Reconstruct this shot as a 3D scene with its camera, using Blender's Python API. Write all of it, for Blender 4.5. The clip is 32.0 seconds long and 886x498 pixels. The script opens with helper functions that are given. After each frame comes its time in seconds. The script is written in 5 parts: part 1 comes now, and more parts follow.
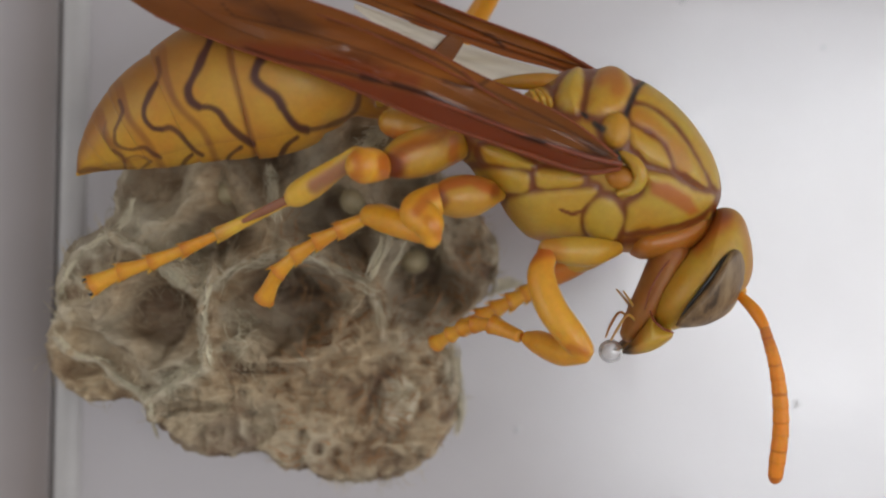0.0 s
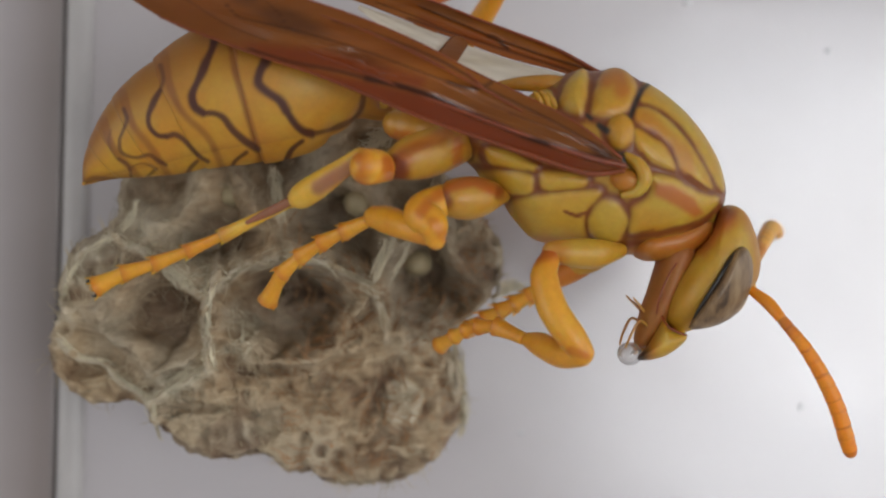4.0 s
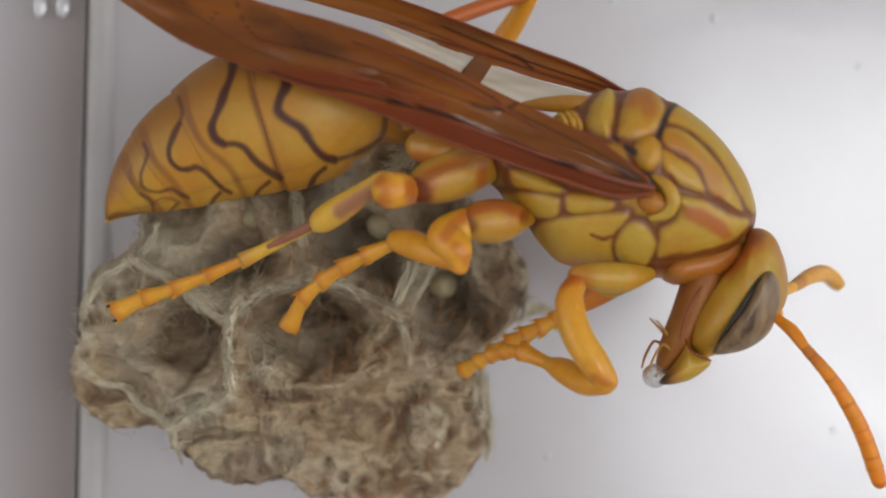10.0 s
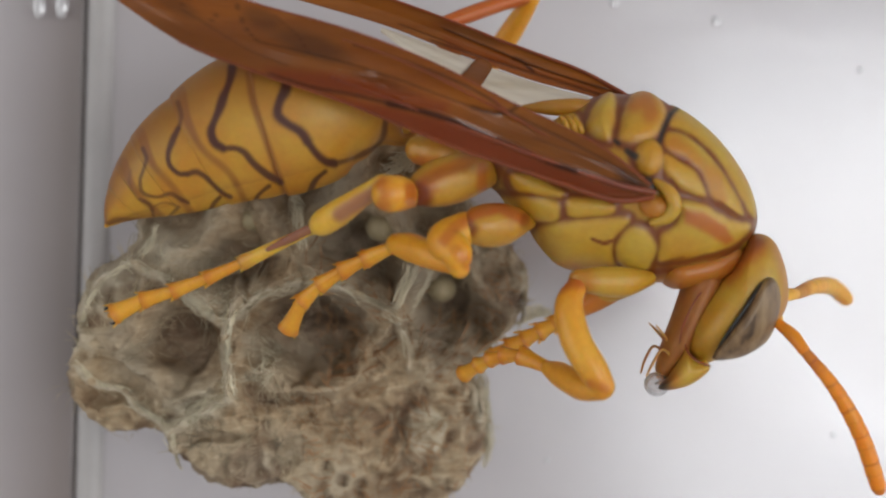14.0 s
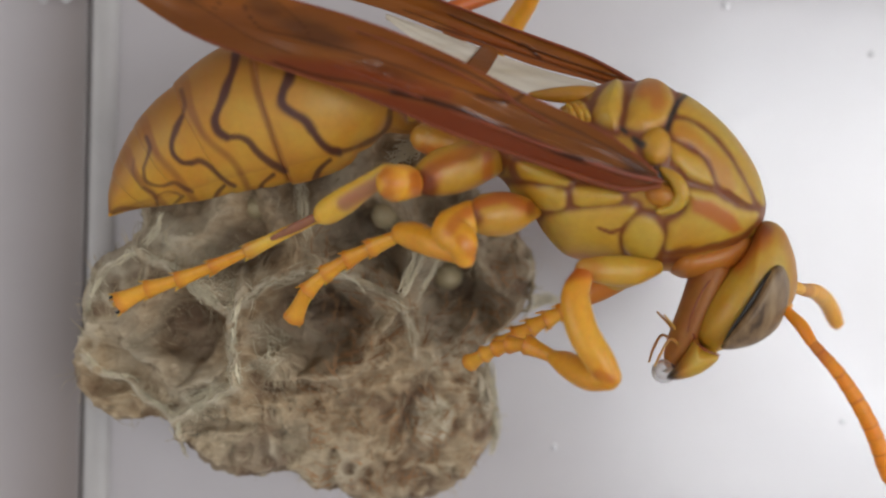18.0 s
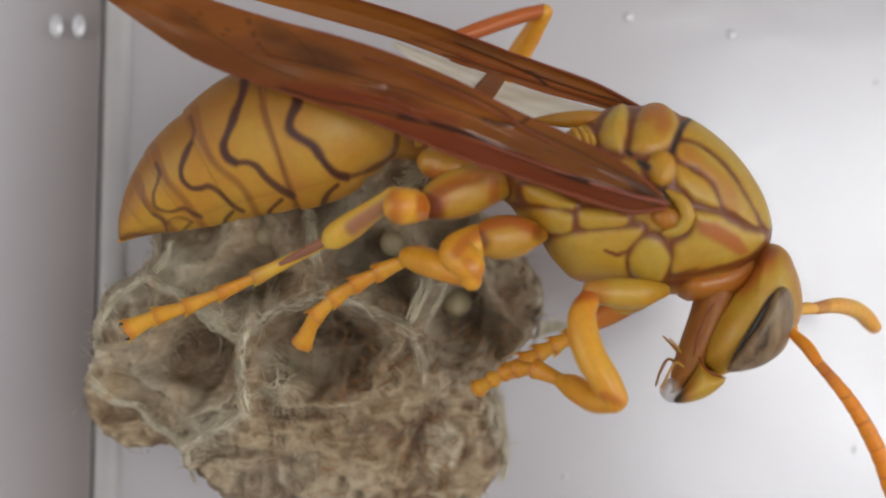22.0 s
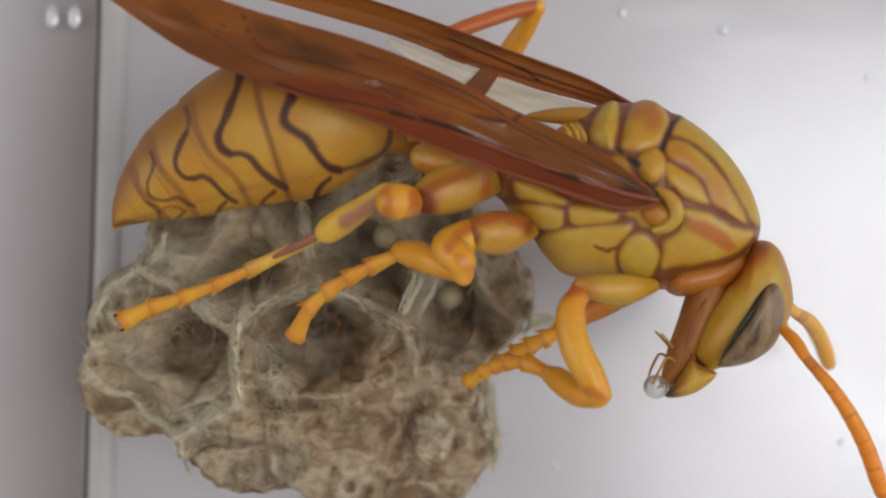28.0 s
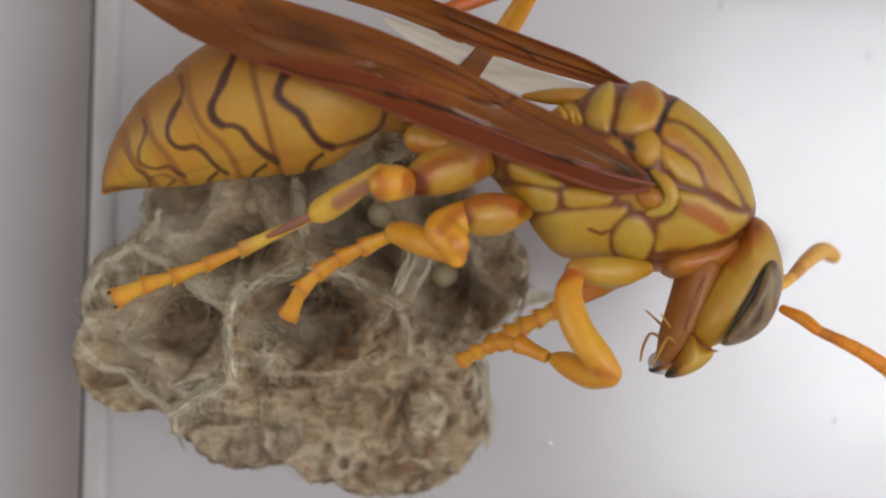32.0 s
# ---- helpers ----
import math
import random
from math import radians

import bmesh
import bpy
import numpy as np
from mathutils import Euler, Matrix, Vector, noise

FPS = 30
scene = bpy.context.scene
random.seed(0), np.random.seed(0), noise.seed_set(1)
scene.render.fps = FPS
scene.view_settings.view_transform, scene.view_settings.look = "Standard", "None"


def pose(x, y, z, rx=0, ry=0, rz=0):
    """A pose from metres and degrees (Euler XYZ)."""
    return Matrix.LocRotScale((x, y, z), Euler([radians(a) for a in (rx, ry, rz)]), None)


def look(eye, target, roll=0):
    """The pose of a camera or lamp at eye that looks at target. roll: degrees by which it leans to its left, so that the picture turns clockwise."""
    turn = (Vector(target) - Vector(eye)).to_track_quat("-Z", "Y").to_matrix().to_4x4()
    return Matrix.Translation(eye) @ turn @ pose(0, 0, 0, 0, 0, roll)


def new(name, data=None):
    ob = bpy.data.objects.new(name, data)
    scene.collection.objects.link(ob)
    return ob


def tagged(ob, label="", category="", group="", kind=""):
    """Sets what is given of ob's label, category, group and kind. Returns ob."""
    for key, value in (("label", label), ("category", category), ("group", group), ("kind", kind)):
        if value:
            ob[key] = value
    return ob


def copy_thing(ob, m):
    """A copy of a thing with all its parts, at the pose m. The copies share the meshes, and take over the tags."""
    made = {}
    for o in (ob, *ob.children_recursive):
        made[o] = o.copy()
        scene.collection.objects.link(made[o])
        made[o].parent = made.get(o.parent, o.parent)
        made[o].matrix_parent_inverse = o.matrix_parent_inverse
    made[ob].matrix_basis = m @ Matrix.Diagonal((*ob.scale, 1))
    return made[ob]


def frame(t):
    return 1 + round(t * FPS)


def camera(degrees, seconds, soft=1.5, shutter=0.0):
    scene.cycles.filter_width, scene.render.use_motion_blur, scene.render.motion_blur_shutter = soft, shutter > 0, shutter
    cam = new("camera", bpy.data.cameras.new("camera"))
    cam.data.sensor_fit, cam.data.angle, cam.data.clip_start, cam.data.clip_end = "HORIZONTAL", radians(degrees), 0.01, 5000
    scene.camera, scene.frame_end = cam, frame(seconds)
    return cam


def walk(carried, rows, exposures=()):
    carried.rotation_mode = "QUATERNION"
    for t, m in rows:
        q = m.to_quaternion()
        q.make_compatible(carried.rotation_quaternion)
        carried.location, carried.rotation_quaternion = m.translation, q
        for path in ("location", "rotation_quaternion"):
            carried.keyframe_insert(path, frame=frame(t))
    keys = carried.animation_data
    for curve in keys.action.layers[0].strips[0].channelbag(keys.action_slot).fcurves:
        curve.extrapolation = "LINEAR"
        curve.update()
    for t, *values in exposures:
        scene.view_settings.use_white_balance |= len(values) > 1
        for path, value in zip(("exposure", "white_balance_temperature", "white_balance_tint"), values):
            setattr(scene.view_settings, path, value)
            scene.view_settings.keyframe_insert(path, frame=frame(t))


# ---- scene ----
cam = camera(38.0, 32.0, soft=2.2)
cam.data.dof.use_dof, cam.data.dof.focus_distance, cam.data.dof.aperture_fstop = True, 0.0468, 46.0
walk(cam, [
    (0.0, pose(-0.000231, -0.059785, -0.000257, 89.091, -0.071, -1.892)),
    (0.5, pose(-0.000239, -0.059678, -0.000126, 88.949, -0.134, -1.868)),
    (1.0, pose(-0.000249, -0.059699, -0.000158, 88.999, -0.203, -1.845)),
    (1.5, pose(-0.000265, -0.059724, -0.000257, 89.110, -0.162, -1.850)),
    (2.0, pose(-0.000264, -0.059653, -0.000250, 89.099, -0.155, -1.820)),
    (2.5, pose(-0.000180, -0.059682, -0.000312, 89.177, -0.195, -1.722)),
    (3.0, pose(-0.000251, -0.059727, -0.000368, 89.242, -0.165, -1.792)),
    (3.5, pose(-0.000291, -0.059735, -0.000377, 89.262, -0.142, -1.823)),
    (5.5, pose(-0.000308, -0.059627, -0.000351, 89.500, -0.166, -1.589)),
    (6.0, pose(-0.000329, -0.059561, -0.000235, 89.434, -0.078, -1.530)),
    (6.5, pose(-0.000303, -0.059535, -0.000220, 89.501, -0.077, -1.416)),
    (7.0, pose(-0.000334, -0.059510, -0.000195, 89.556, -0.060, -1.368)),
    (7.5, pose(-0.000284, -0.059432, -0.000130, 89.553, -0.046, -1.227)),
    (8.0, pose(-0.000236, -0.059375, -0.000014, 89.509, -0.095, -1.081)),
    (8.5, pose(-0.000284, -0.059302, 0.000104, 89.443, -0.033, -1.048)),
    (9.0, pose(-0.000253, -0.059230, 0.000085, 89.547, 0.020, -0.921)),
    (9.5, pose(-0.000276, -0.059069, 0.000113, 89.607, 0.065, -0.822)),
    (10.0, pose(-0.000202, -0.058915, 0.000075, 89.800, 0.056, -0.638)),
    (10.5, pose(-0.000170, -0.058864, 0.000004, 90.066, -0.042, -0.554)),
    (11.0, pose(-0.000243, -0.058838, 0.000028, 90.162, -0.016, -0.644)),
    (11.5, pose(-0.000195, -0.058816, 0.000061, 90.114, -0.007, -0.593)),
    (12.0, pose(-0.000165, -0.058747, 0.000128, 90.022, -0.089, -0.567)),
    (12.5, pose(-0.000200, -0.058795, 0.000162, 89.941, -0.055, -0.624)),
    (13.0, pose(-0.000141, -0.058727, 0.000169, 89.905, -0.129, -0.568)),
    (13.5, pose(-0.000188, -0.058713, 0.000186, 89.851, -0.118, -0.628)),
    (14.0, pose(-0.000232, -0.058720, 0.000215, 89.780, -0.158, -0.682)),
    (14.5, pose(-0.000197, -0.058699, 0.000240, 89.731, -0.206, -0.646)),
    (16.5, pose(-0.000034, -0.058517, 0.000443, 89.239, -0.227, -0.354)),
    (17.0, pose(-0.000119, -0.058504, 0.000458, 89.129, -0.225, -0.406)),
    (17.5, pose(-0.000136, -0.058531, 0.000514, 88.985, -0.244, -0.363)),
    (18.0, pose(-0.000046, -0.058413, 0.000580, 88.816, -0.097, -0.200)),
    (18.5, pose(0.000014, -0.058484, 0.000404, 89.145, -0.022, -0.073)),
    (19.0, pose(0.000000, -0.058538, 0.000000, 90.004, 0.002, 0.004)),
    (19.5, pose(0.000014, -0.058589, -0.000159, 90.539, 0.063, 0.092)),
    (20.0, pose(0.000032, -0.058609, -0.000148, 90.758, 0.178, 0.172)),
    (20.5, pose(0.000100, -0.058594, -0.000186, 90.925, 0.199, 0.307)),
    (21.0, pose(0.000145, -0.058611, -0.000316, 91.087, 0.236, 0.392)),
    (21.5, pose(0.000217, -0.058584, -0.000269, 91.024, 0.213, 0.484)),
    (22.0, pose(0.000203, -0.058633, -0.000188, 90.873, 0.194, 0.442)),
    (22.5, pose(0.000208, -0.058700, -0.000082, 90.711, 0.163, 0.393)),
    (23.0, pose(0.000259, -0.058733, -0.000112, 90.704, 0.085, 0.401)),
    (23.5, pose(0.000320, -0.058802, -0.000061, 90.612, 0.036, 0.420)),
    (24.0, pose(0.000239, -0.058861, 0.000113, 90.382, -0.026, 0.292)),
    (24.5, pose(0.000229, -0.058935, 0.000103, 90.364, -0.052, 0.246)),
    (25.0, pose(0.000315, -0.058903, 0.000108, 90.342, -0.106, 0.317)),
    (25.5, pose(0.000296, -0.058975, 0.000080, 90.361, -0.087, 0.279)),
    (27.5, pose(0.000250, -0.059100, 0.000108, 90.274, -0.125, 0.166)),
    (28.0, pose(0.000282, -0.059120, 0.000165, 90.175, -0.161, 0.177)),
    (28.5, pose(0.000293, -0.059143, 0.000114, 90.183, -0.237, 0.170)),
    (29.0, pose(0.000278, -0.059098, 0.000206, 90.021, -0.333, 0.124)),
    (29.5, pose(0.000220, -0.059133, 0.000370, 89.752, -0.323, 0.019)),
    (30.0, pose(0.000337, -0.059078, 0.000371, 89.647, -0.425, 0.132)),
    (30.5, pose(0.000481, -0.059014, 0.000650, 89.182, -0.383, 0.253)),
    (31.0, pose(0.000612, -0.059012, 0.000831, 88.825, -0.430, 0.371)),
    (31.5, pose(0.000635, -0.059039, 0.000917, 88.571, -0.487, 0.368)),
    (32.0, pose(0.000600, -0.058966, 0.000927, 88.362, -0.554, 0.311)),
], [(0, -1.16), (3, -1.11), (6, -1.08), (13, -1.0), (32, -0.97)])

# ---------------------------------------------------------------- light
world = bpy.data.worlds.new("world")
scene.world = world
world.use_nodes = True
sky = world.node_tree.nodes.new("ShaderNodeTexSky")
sky.sky_type, sky.sun_disc = "NISHITA", False
sky.sun_elevation, sky.sun_rotation = radians(40), radians(140)
world.node_tree.links.new(sky.outputs[0], world.node_tree.nodes["Background"].inputs[0])
world.node_tree.nodes["Background"].inputs[1].default_value = 0.12


def window_or_fill_light(name, x, y, z, aim, w, h, watts, colour):
    d = bpy.data.lights.new(name, "AREA")
    d.shape, d.size, d.size_y, d.energy, d.color = "RECTANGLE", w, h, watts, colour
    ob = new(name, d)
    ob.matrix_world = look((x, y, z), aim)
    return ob


WIN_BACK = (0.88, -0.11, 1.04, 0.88)     # centre x, centre z, width, height of the window behind the camera
FILL_WEST = (-1.00, 0.10, 1.4, 1.2)     # the same for a fill opening added in the unseen left wall
WIN_SIDE = (-0.98, 0.10, 1.8, 1.2)    # centre y, centre z, width, height of the window in the right wall
window_or_fill_light("window_or_fill_light", WIN_BACK[0], -2.19, WIN_BACK[1], (WIN_BACK[0], 0, WIN_BACK[1]), WIN_BACK[2], WIN_BACK[3], 35, (0.93, 0.96, 1.0))
window_or_fill_light("window_or_fill_light", 1.59, WIN_SIDE[0], WIN_SIDE[1], (0, WIN_SIDE[0], WIN_SIDE[1]), WIN_SIDE[2], WIN_SIDE[3], 25, (0.985, 0.98, 1.0))
# fill lamp added to brighten the left side; no window is known there
window_or_fill_light("window_or_fill_light", -1.29, FILL_WEST[0], FILL_WEST[1], (0, FILL_WEST[0], FILL_WEST[1]), FILL_WEST[2], FILL_WEST[3], 17, (1.0, 0.985, 0.97))

# ---------------------------------------------------------------- materials
MM = 0.001


def nodes_of(name):
    m = bpy.data.materials.new(name)
    m.use_nodes = True
    t = m.node_tree
    return m, t, t.nodes["Principled BSDF"], t.links.new


def noise_node(t, scale, detail=4.0, rough=0.55, stretch=(1, 1, 1), distort=0.0, turn=0.0):
    c = t.nodes.new("ShaderNodeTexCoord")
    mp = t.nodes.new("ShaderNodeMapping")
    mp.inputs["Scale"].default_value = stretch
    mp.inputs["Rotation"].default_value = (0, radians(turn), 0)
    n = t.nodes.new("ShaderNodeTexNoise")
    n.inputs["Scale"].default_value, n.inputs["Detail"].default_value = scale, detail
    n.inputs["Roughness"].default_value, n.inputs["Distortion"].default_value = rough, distort
    t.links.new(c.outputs["Object"], mp.inputs[0])
    t.links.new(mp.outputs[0], n.inputs["Vector"])
    return n.outputs["Fac"]


def ramp(t, fac, stops):
    r = t.nodes.new("ShaderNodeValToRGB")
    el = r.color_ramp.elements
    while len(el) < len(stops):
        el.new(0.5)
    for e, (p, c) in zip(el, stops):
        e.position, e.color = p, (*c, 1) if len(c) == 3 else c
    t.links.new(fac, r.inputs[0])
    return r.outputs[0]


def blend(t, fac, a, b, mode="MIX"):
    m = t.nodes.new("ShaderNodeMix")
    m.data_type, m.blend_type = "RGBA", mode
    for s, v in ((m.inputs[0], fac), (m.inputs[6], a), (m.inputs[7], b)):
        if isinstance(v, (int, float)):
            s.default_value = v
        elif isinstance(v, tuple):
            s.default_value = (*v, 1)
        else:
            t.links.new(v, s)
    return m.outputs[2]


def bump(t, b, height, strength, dist):
    n = t.nodes.new("ShaderNodeBump")
    n.inputs["Strength"].default_value, n.inputs["Distance"].default_value = strength, dist
    t.links.new(height, n.inputs["Height"])
    t.links.new(n.outputs[0], b.inputs["Normal"])


def attr(t, name):
    a = t.nodes.new("ShaderNodeAttribute")
    a.attribute_name = name
    return a.outputs["Fac"]


def cuticle(name, c1, c2, dark, rough=0.34, red=(0.42, 0.10, 0.015), scale=450.0):
    """Insect shell: two tones of ground colour, darker markings by the mark attribute, tawny patches by the tint attribute."""
    m, t, b, link = nodes_of(name)
    big = ramp(t, noise_node(t, scale, 3), [(0.35, c1), (0.68, c2)])
    fine = ramp(t, noise_node(t, scale * 9, 5, 0.7), [(0.3, (0.9, 0.9, 0.9)), (0.7, (1.04, 1.04, 1.04))])
    col = blend(t, 1.0, big, fine, "MULTIPLY")
    col = blend(t, attr(t, "tint"), col, red)
    col = blend(t, attr(t, "mark"), col, dark)
    col = blend(t, attr(t, "soot"), col, (0.016, 0.012, 0.010))
    link(col, b.inputs["Base Color"])
    link(ramp(t, noise_node(t, scale * 3, 4), [(0.3, (rough - 0.02,) * 3), (0.7, (rough + 0.16,) * 3)]), b.inputs["Roughness"])
    b.inputs["Coat Weight"].default_value, b.inputs["Coat Roughness"].default_value = 0.06, 0.3
    b.inputs["Subsurface Weight"].default_value = 0.4
    b.inputs["Subsurface Radius"].default_value = (0.6, 0.25, 0.05)
    b.inputs["Subsurface Scale"].default_value = 0.0006
    bump(t, b, noise_node(t, scale * 14, 4, 0.6), 0.25, 0.00003)
    return m


M_BODY = cuticle("yellow_shell", (0.53, 0.345, 0.044), (0.53, 0.262, 0.019), (0.17, 0.030, 0.007))
M_GASTER = cuticle("amber_yellow_shell", (0.52, 0.29, 0.026), (0.50, 0.20, 0.012), (0.055, 0.009, 0.006), 0.46, (0.25, 0.092, 0.012))
M_SEAM = cuticle("rust_brown_seam", (0.16, 0.03, 0.01), (0.24, 0.05, 0.012), (0.03, 0.008, 0.006))
M_LEG = cuticle("orange_shell", (0.76, 0.38, 0.030), (0.70, 0.28, 0.015), (0.20, 0.05, 0.03), 0.34, (0.46, 0.10, 0.012))
M_TIBIA = cuticle("pale_yellow_shell", (0.78, 0.50, 0.07), (0.76, 0.42, 0.04), (0.34, 0.13, 0.085), 0.36, (0.46, 0.12, 0.02))
M_STREAK = cuticle("purple_brown_shell", (0.26, 0.10, 0.055), (0.32, 0.13, 0.06), (0.1, 0.03, 0.02), 0.4)
M_FEELER = cuticle("deep_orange_shell", (0.86, 0.25, 0.008), (0.80, 0.30, 0.012), (0.40, 0.08, 0.006), 0.4)
M_FEELER_PALE = cuticle("pale_orange_shell", (0.90, 0.47, 0.075), (0.88, 0.40, 0.05), (0.60, 0.22, 0.02), 0.4)
M_TAWNY = cuticle("red_brown_shell", (0.42, 0.17, 0.03), (0.30, 0.085, 0.018), (0.10, 0.02, 0.01), 0.42)
M_PALP = cuticle("tawny_palp", (0.52, 0.28, 0.06), (0.42, 0.17, 0.03), (0.10, 0.02, 0.01), 0.4)


def eye_material():
    m, t, b, link = nodes_of("compound_eye")
    n = noise_node(t, 1900, 4, 0.6, (1, 1, 0.28), 0, -34)
    link(ramp(t, n, [(0.33, (0.05, 0.028, 0.014)), (0.47, (0.19, 0.115, 0.055)), (0.70, (0.34, 0.235, 0.125))]), b.inputs["Base Color"])
    b.inputs["Roughness"].default_value = 0.38
    b.inputs["Coat Weight"].default_value, b.inputs["Coat Roughness"].default_value = 0.12, 0.15
    v = t.nodes.new("ShaderNodeTexVoronoi")
    v.inputs["Scale"].default_value = 22000
    c = t.nodes.new("ShaderNodeTexCoord")
    link(c.outputs["Object"], v.inputs["Vector"])
    bump(t, b, v.outputs["Distance"], 0.3, 0.00002)
    return m


def plain(name, c, rough, spread=0.2, scale=600.0, metal=0.0):
    m, t, b, link = nodes_of(name)
    lo, hi = tuple(v * (1 - spread) for v in c), tuple(min(1, v * (1 + spread)) for v in c)
    link(ramp(t, noise_node(t, scale, 5), [(0.3, lo), (0.7, hi)]), b.inputs["Base Color"])
    b.inputs["Roughness"].default_value, b.inputs["Metallic"].default_value = rough, metal
    bump(t, b, noise_node(t, scale * 5, 4), 0.2, 0.00003)
    return m


M_EYE = eye_material()
M_BLACK = plain("black_shell", (0.012, 0.011, 0.010), 0.3)


def wing_material(name, c1, c2, clear, rough):
    """Thin amber wing skin: partly see-through, glossy, streaked along its length."""
    m, t, b, link = nodes_of(name)
    streak = noise_node(t, 300, 4, 0.6, (0.35, 1, 2.6), 0, -22)
    col = ramp(t, streak, [(0.32, c1), (0.66, c2)])
    smudge = ramp(t, noise_node(t, 190, 2, 0.5, (0.55, 1, 1.7), 0, -22), [(0.46, (0, 0, 0)), (0.66, (0.4, 0.4, 0.4))])
    col = blend(t, smudge, col, (0.16, 0.055, 0.014)) if name == "amber_wing" else col
    col = blend(t, attr(t, "tint"), col, (0.30, 0.052, 0.014))
    col = blend(t, attr(t, "soot"), col, (0.10, 0.036, 0.014))
    col = blend(t, attr(t, "mark"), col, (0.05, 0.010, 0.005))
    link(col, b.inputs["Base Color"])
    b.inputs["Roughness"].default_value = rough
    b.inputs["Coat Weight"].default_value, b.inputs["Coat Roughness"].default_value = 0.45, 0.10
    bump(t, b, noise_node(t, 800, 4, 0.55, (0.12, 1, 2.2), 0, -22) if name == "amber_wing" else noise_node(t, 2600, 4, 0.6), 0.55, 0.00010)
    tr = t.nodes.new("ShaderNodeBsdfTransparent")
    link(blend(t, 0.6, col, (1.0, 0.72, 0.42)) if clear < 0.5 else blend(t, 0.8, col, (1.0, 0.98, 0.95)), tr.inputs[0])
    tl = t.nodes.new("ShaderNodeBsdfTranslucent")
    link(col, tl.inputs[0])
    m1, m2 = t.nodes.new("ShaderNodeMixShader"), t.nodes.new("ShaderNodeMixShader")
    m1.inputs[0].default_value, m2.inputs[0].default_value = 0.36, clear
    link(b.outputs[0], m1.inputs[1]), link(tl.outputs[0], m1.inputs[2])
    link(m1.outputs[0], m2.inputs[1]), link(tr.outputs[0], m2.inputs[2])
    link(m2.outputs[0], t.nodes["Material Output"].inputs[0])
    return m


M_WING = wing_material("amber_wing", (0.30, 0.085, 0.011), (0.47, 0.170, 0.025), 0.26, 0.30)
M_CLEAR = wing_material("pale_wing_skin", (0.70, 0.64, 0.50), (0.95, 0.93, 0.86), 0.22, 0.24)
M_VEIN = cuticle("dark_wing_vein", (0.17, 0.034, 0.008), (0.24, 0.052, 0.010), (0.03, 0.01, 0.01), 0.58)


def paper_material():
    m, t, b, link = nodes_of("wasp_paper")
    fibre = noise_node(t, 1300, 6, 0.65, (0.30, 0.6, 1.25), 1.1, 35)
    col = ramp(t, fibre, [(0.30, (0.25, 0.170, 0.098)), (0.45, (0.41, 0.305, 0.19)), (0.60, (0.53, 0.42, 0.28)), (0.74, (0.66, 0.57, 0.42))])
    patch = ramp(t, noise_node(t, 330, 4, 0.6), [(0.34, (0.68, 0.60, 0.51)), (0.60, (1.05, 1.03, 1.0))])
    col = blend(t, 1.0, col, patch, "MULTIPLY")
    grey = ramp(t, noise_node(t, 210, 3), [(0.42, (0, 0, 0)), (0.62, (0.75, 0.75, 0.75))])
    col = blend(t, grey, col, (0.41, 0.355, 0.265))
    col = blend(t, attr(t, "mark"), col, (0.66, 0.60, 0.46))
    # tint: brown paper, and shade painted into cups and hollows
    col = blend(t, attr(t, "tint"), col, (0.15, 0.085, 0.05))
    link(col, b.inputs["Base Color"])
    b.inputs["Roughness"].default_value = 0.85
    h = blend(t, 0.45, fibre, noise_node(t, 5200, 4, 0.7))
    bump(t, b, h, 0.85, 0.00024)
    return m


M_PAPER = paper_material()
M_FIBRE = plain("pale_plant_fibre", (0.40, 0.33, 0.22), 0.75, 0.55, 700)
M_RUST = plain("rusty_plant_fibre", (0.36, 0.19, 0.085), 0.8, 0.5, 700)
M_PALE = plain("pale_paper_edge", (0.60, 0.54, 0.39), 0.8, 0.25, 900)
M_EGG = plain("cream_egg", (0.36, 0.30, 0.18), 0.55, 0.2, 700)


def tile_material():
    m, t, b, link = nodes_of("glazed_tile")
    soft = ramp(t, noise_node(t, 38, 3), [(0.1, (0.395, 0.356, 0.362)), (0.9, (0.522, 0.506, 0.543))])
    dirt = ramp(t, noise_node(t, 240, 6, 0.7), [(0.0, (0.94, 0.93, 0.92)), (1.0, (1.04, 1.04, 1.04))])
    info = t.nodes.new("ShaderNodeObjectInfo")
    batch = ramp(t, info.outputs["Random"], [(0.0, (0.90, 0.87, 0.84)), (1.0, (1.0, 1.0, 1.0))])
    link(blend(t, 1.0, blend(t, 1.0, soft, dirt, "MULTIPLY"), batch, "MULTIPLY"), b.inputs["Base Color"])
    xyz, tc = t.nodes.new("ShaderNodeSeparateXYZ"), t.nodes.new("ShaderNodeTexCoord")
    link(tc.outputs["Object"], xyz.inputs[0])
    # each tile turns darker, browner and less glossy toward its right edge
    edge_tone = ramp(t, xyz.outputs[0], [(0.0, (0.94, 0.94, 0.94)), (0.003, (1, 1, 1)), (0.1960, (1, 1, 1)), (0.1986, (0.80, 0.75, 0.71)), (0.1999, (0.34, 0.30, 0.28))])
    link(blend(t, 1.0, b.inputs["Base Color"].links[0].from_socket, edge_tone, "MULTIPLY"), b.inputs["Base Color"])
    link(ramp(t, noise_node(t, 90, 3), [(0.0, (0.20,) * 3), (1.0, (0.42,) * 3)]), b.inputs["Roughness"])
    b.inputs["IOR"].default_value = 1.62
    b.inputs["Coat Weight"].default_value, b.inputs["Coat Roughness"].default_value, b.inputs["Coat IOR"].default_value = 1.0, 0.19, 1.50
    link(edge_tone, b.inputs["Coat Weight"])
    link(edge_tone, b.inputs["Specular IOR Level"])
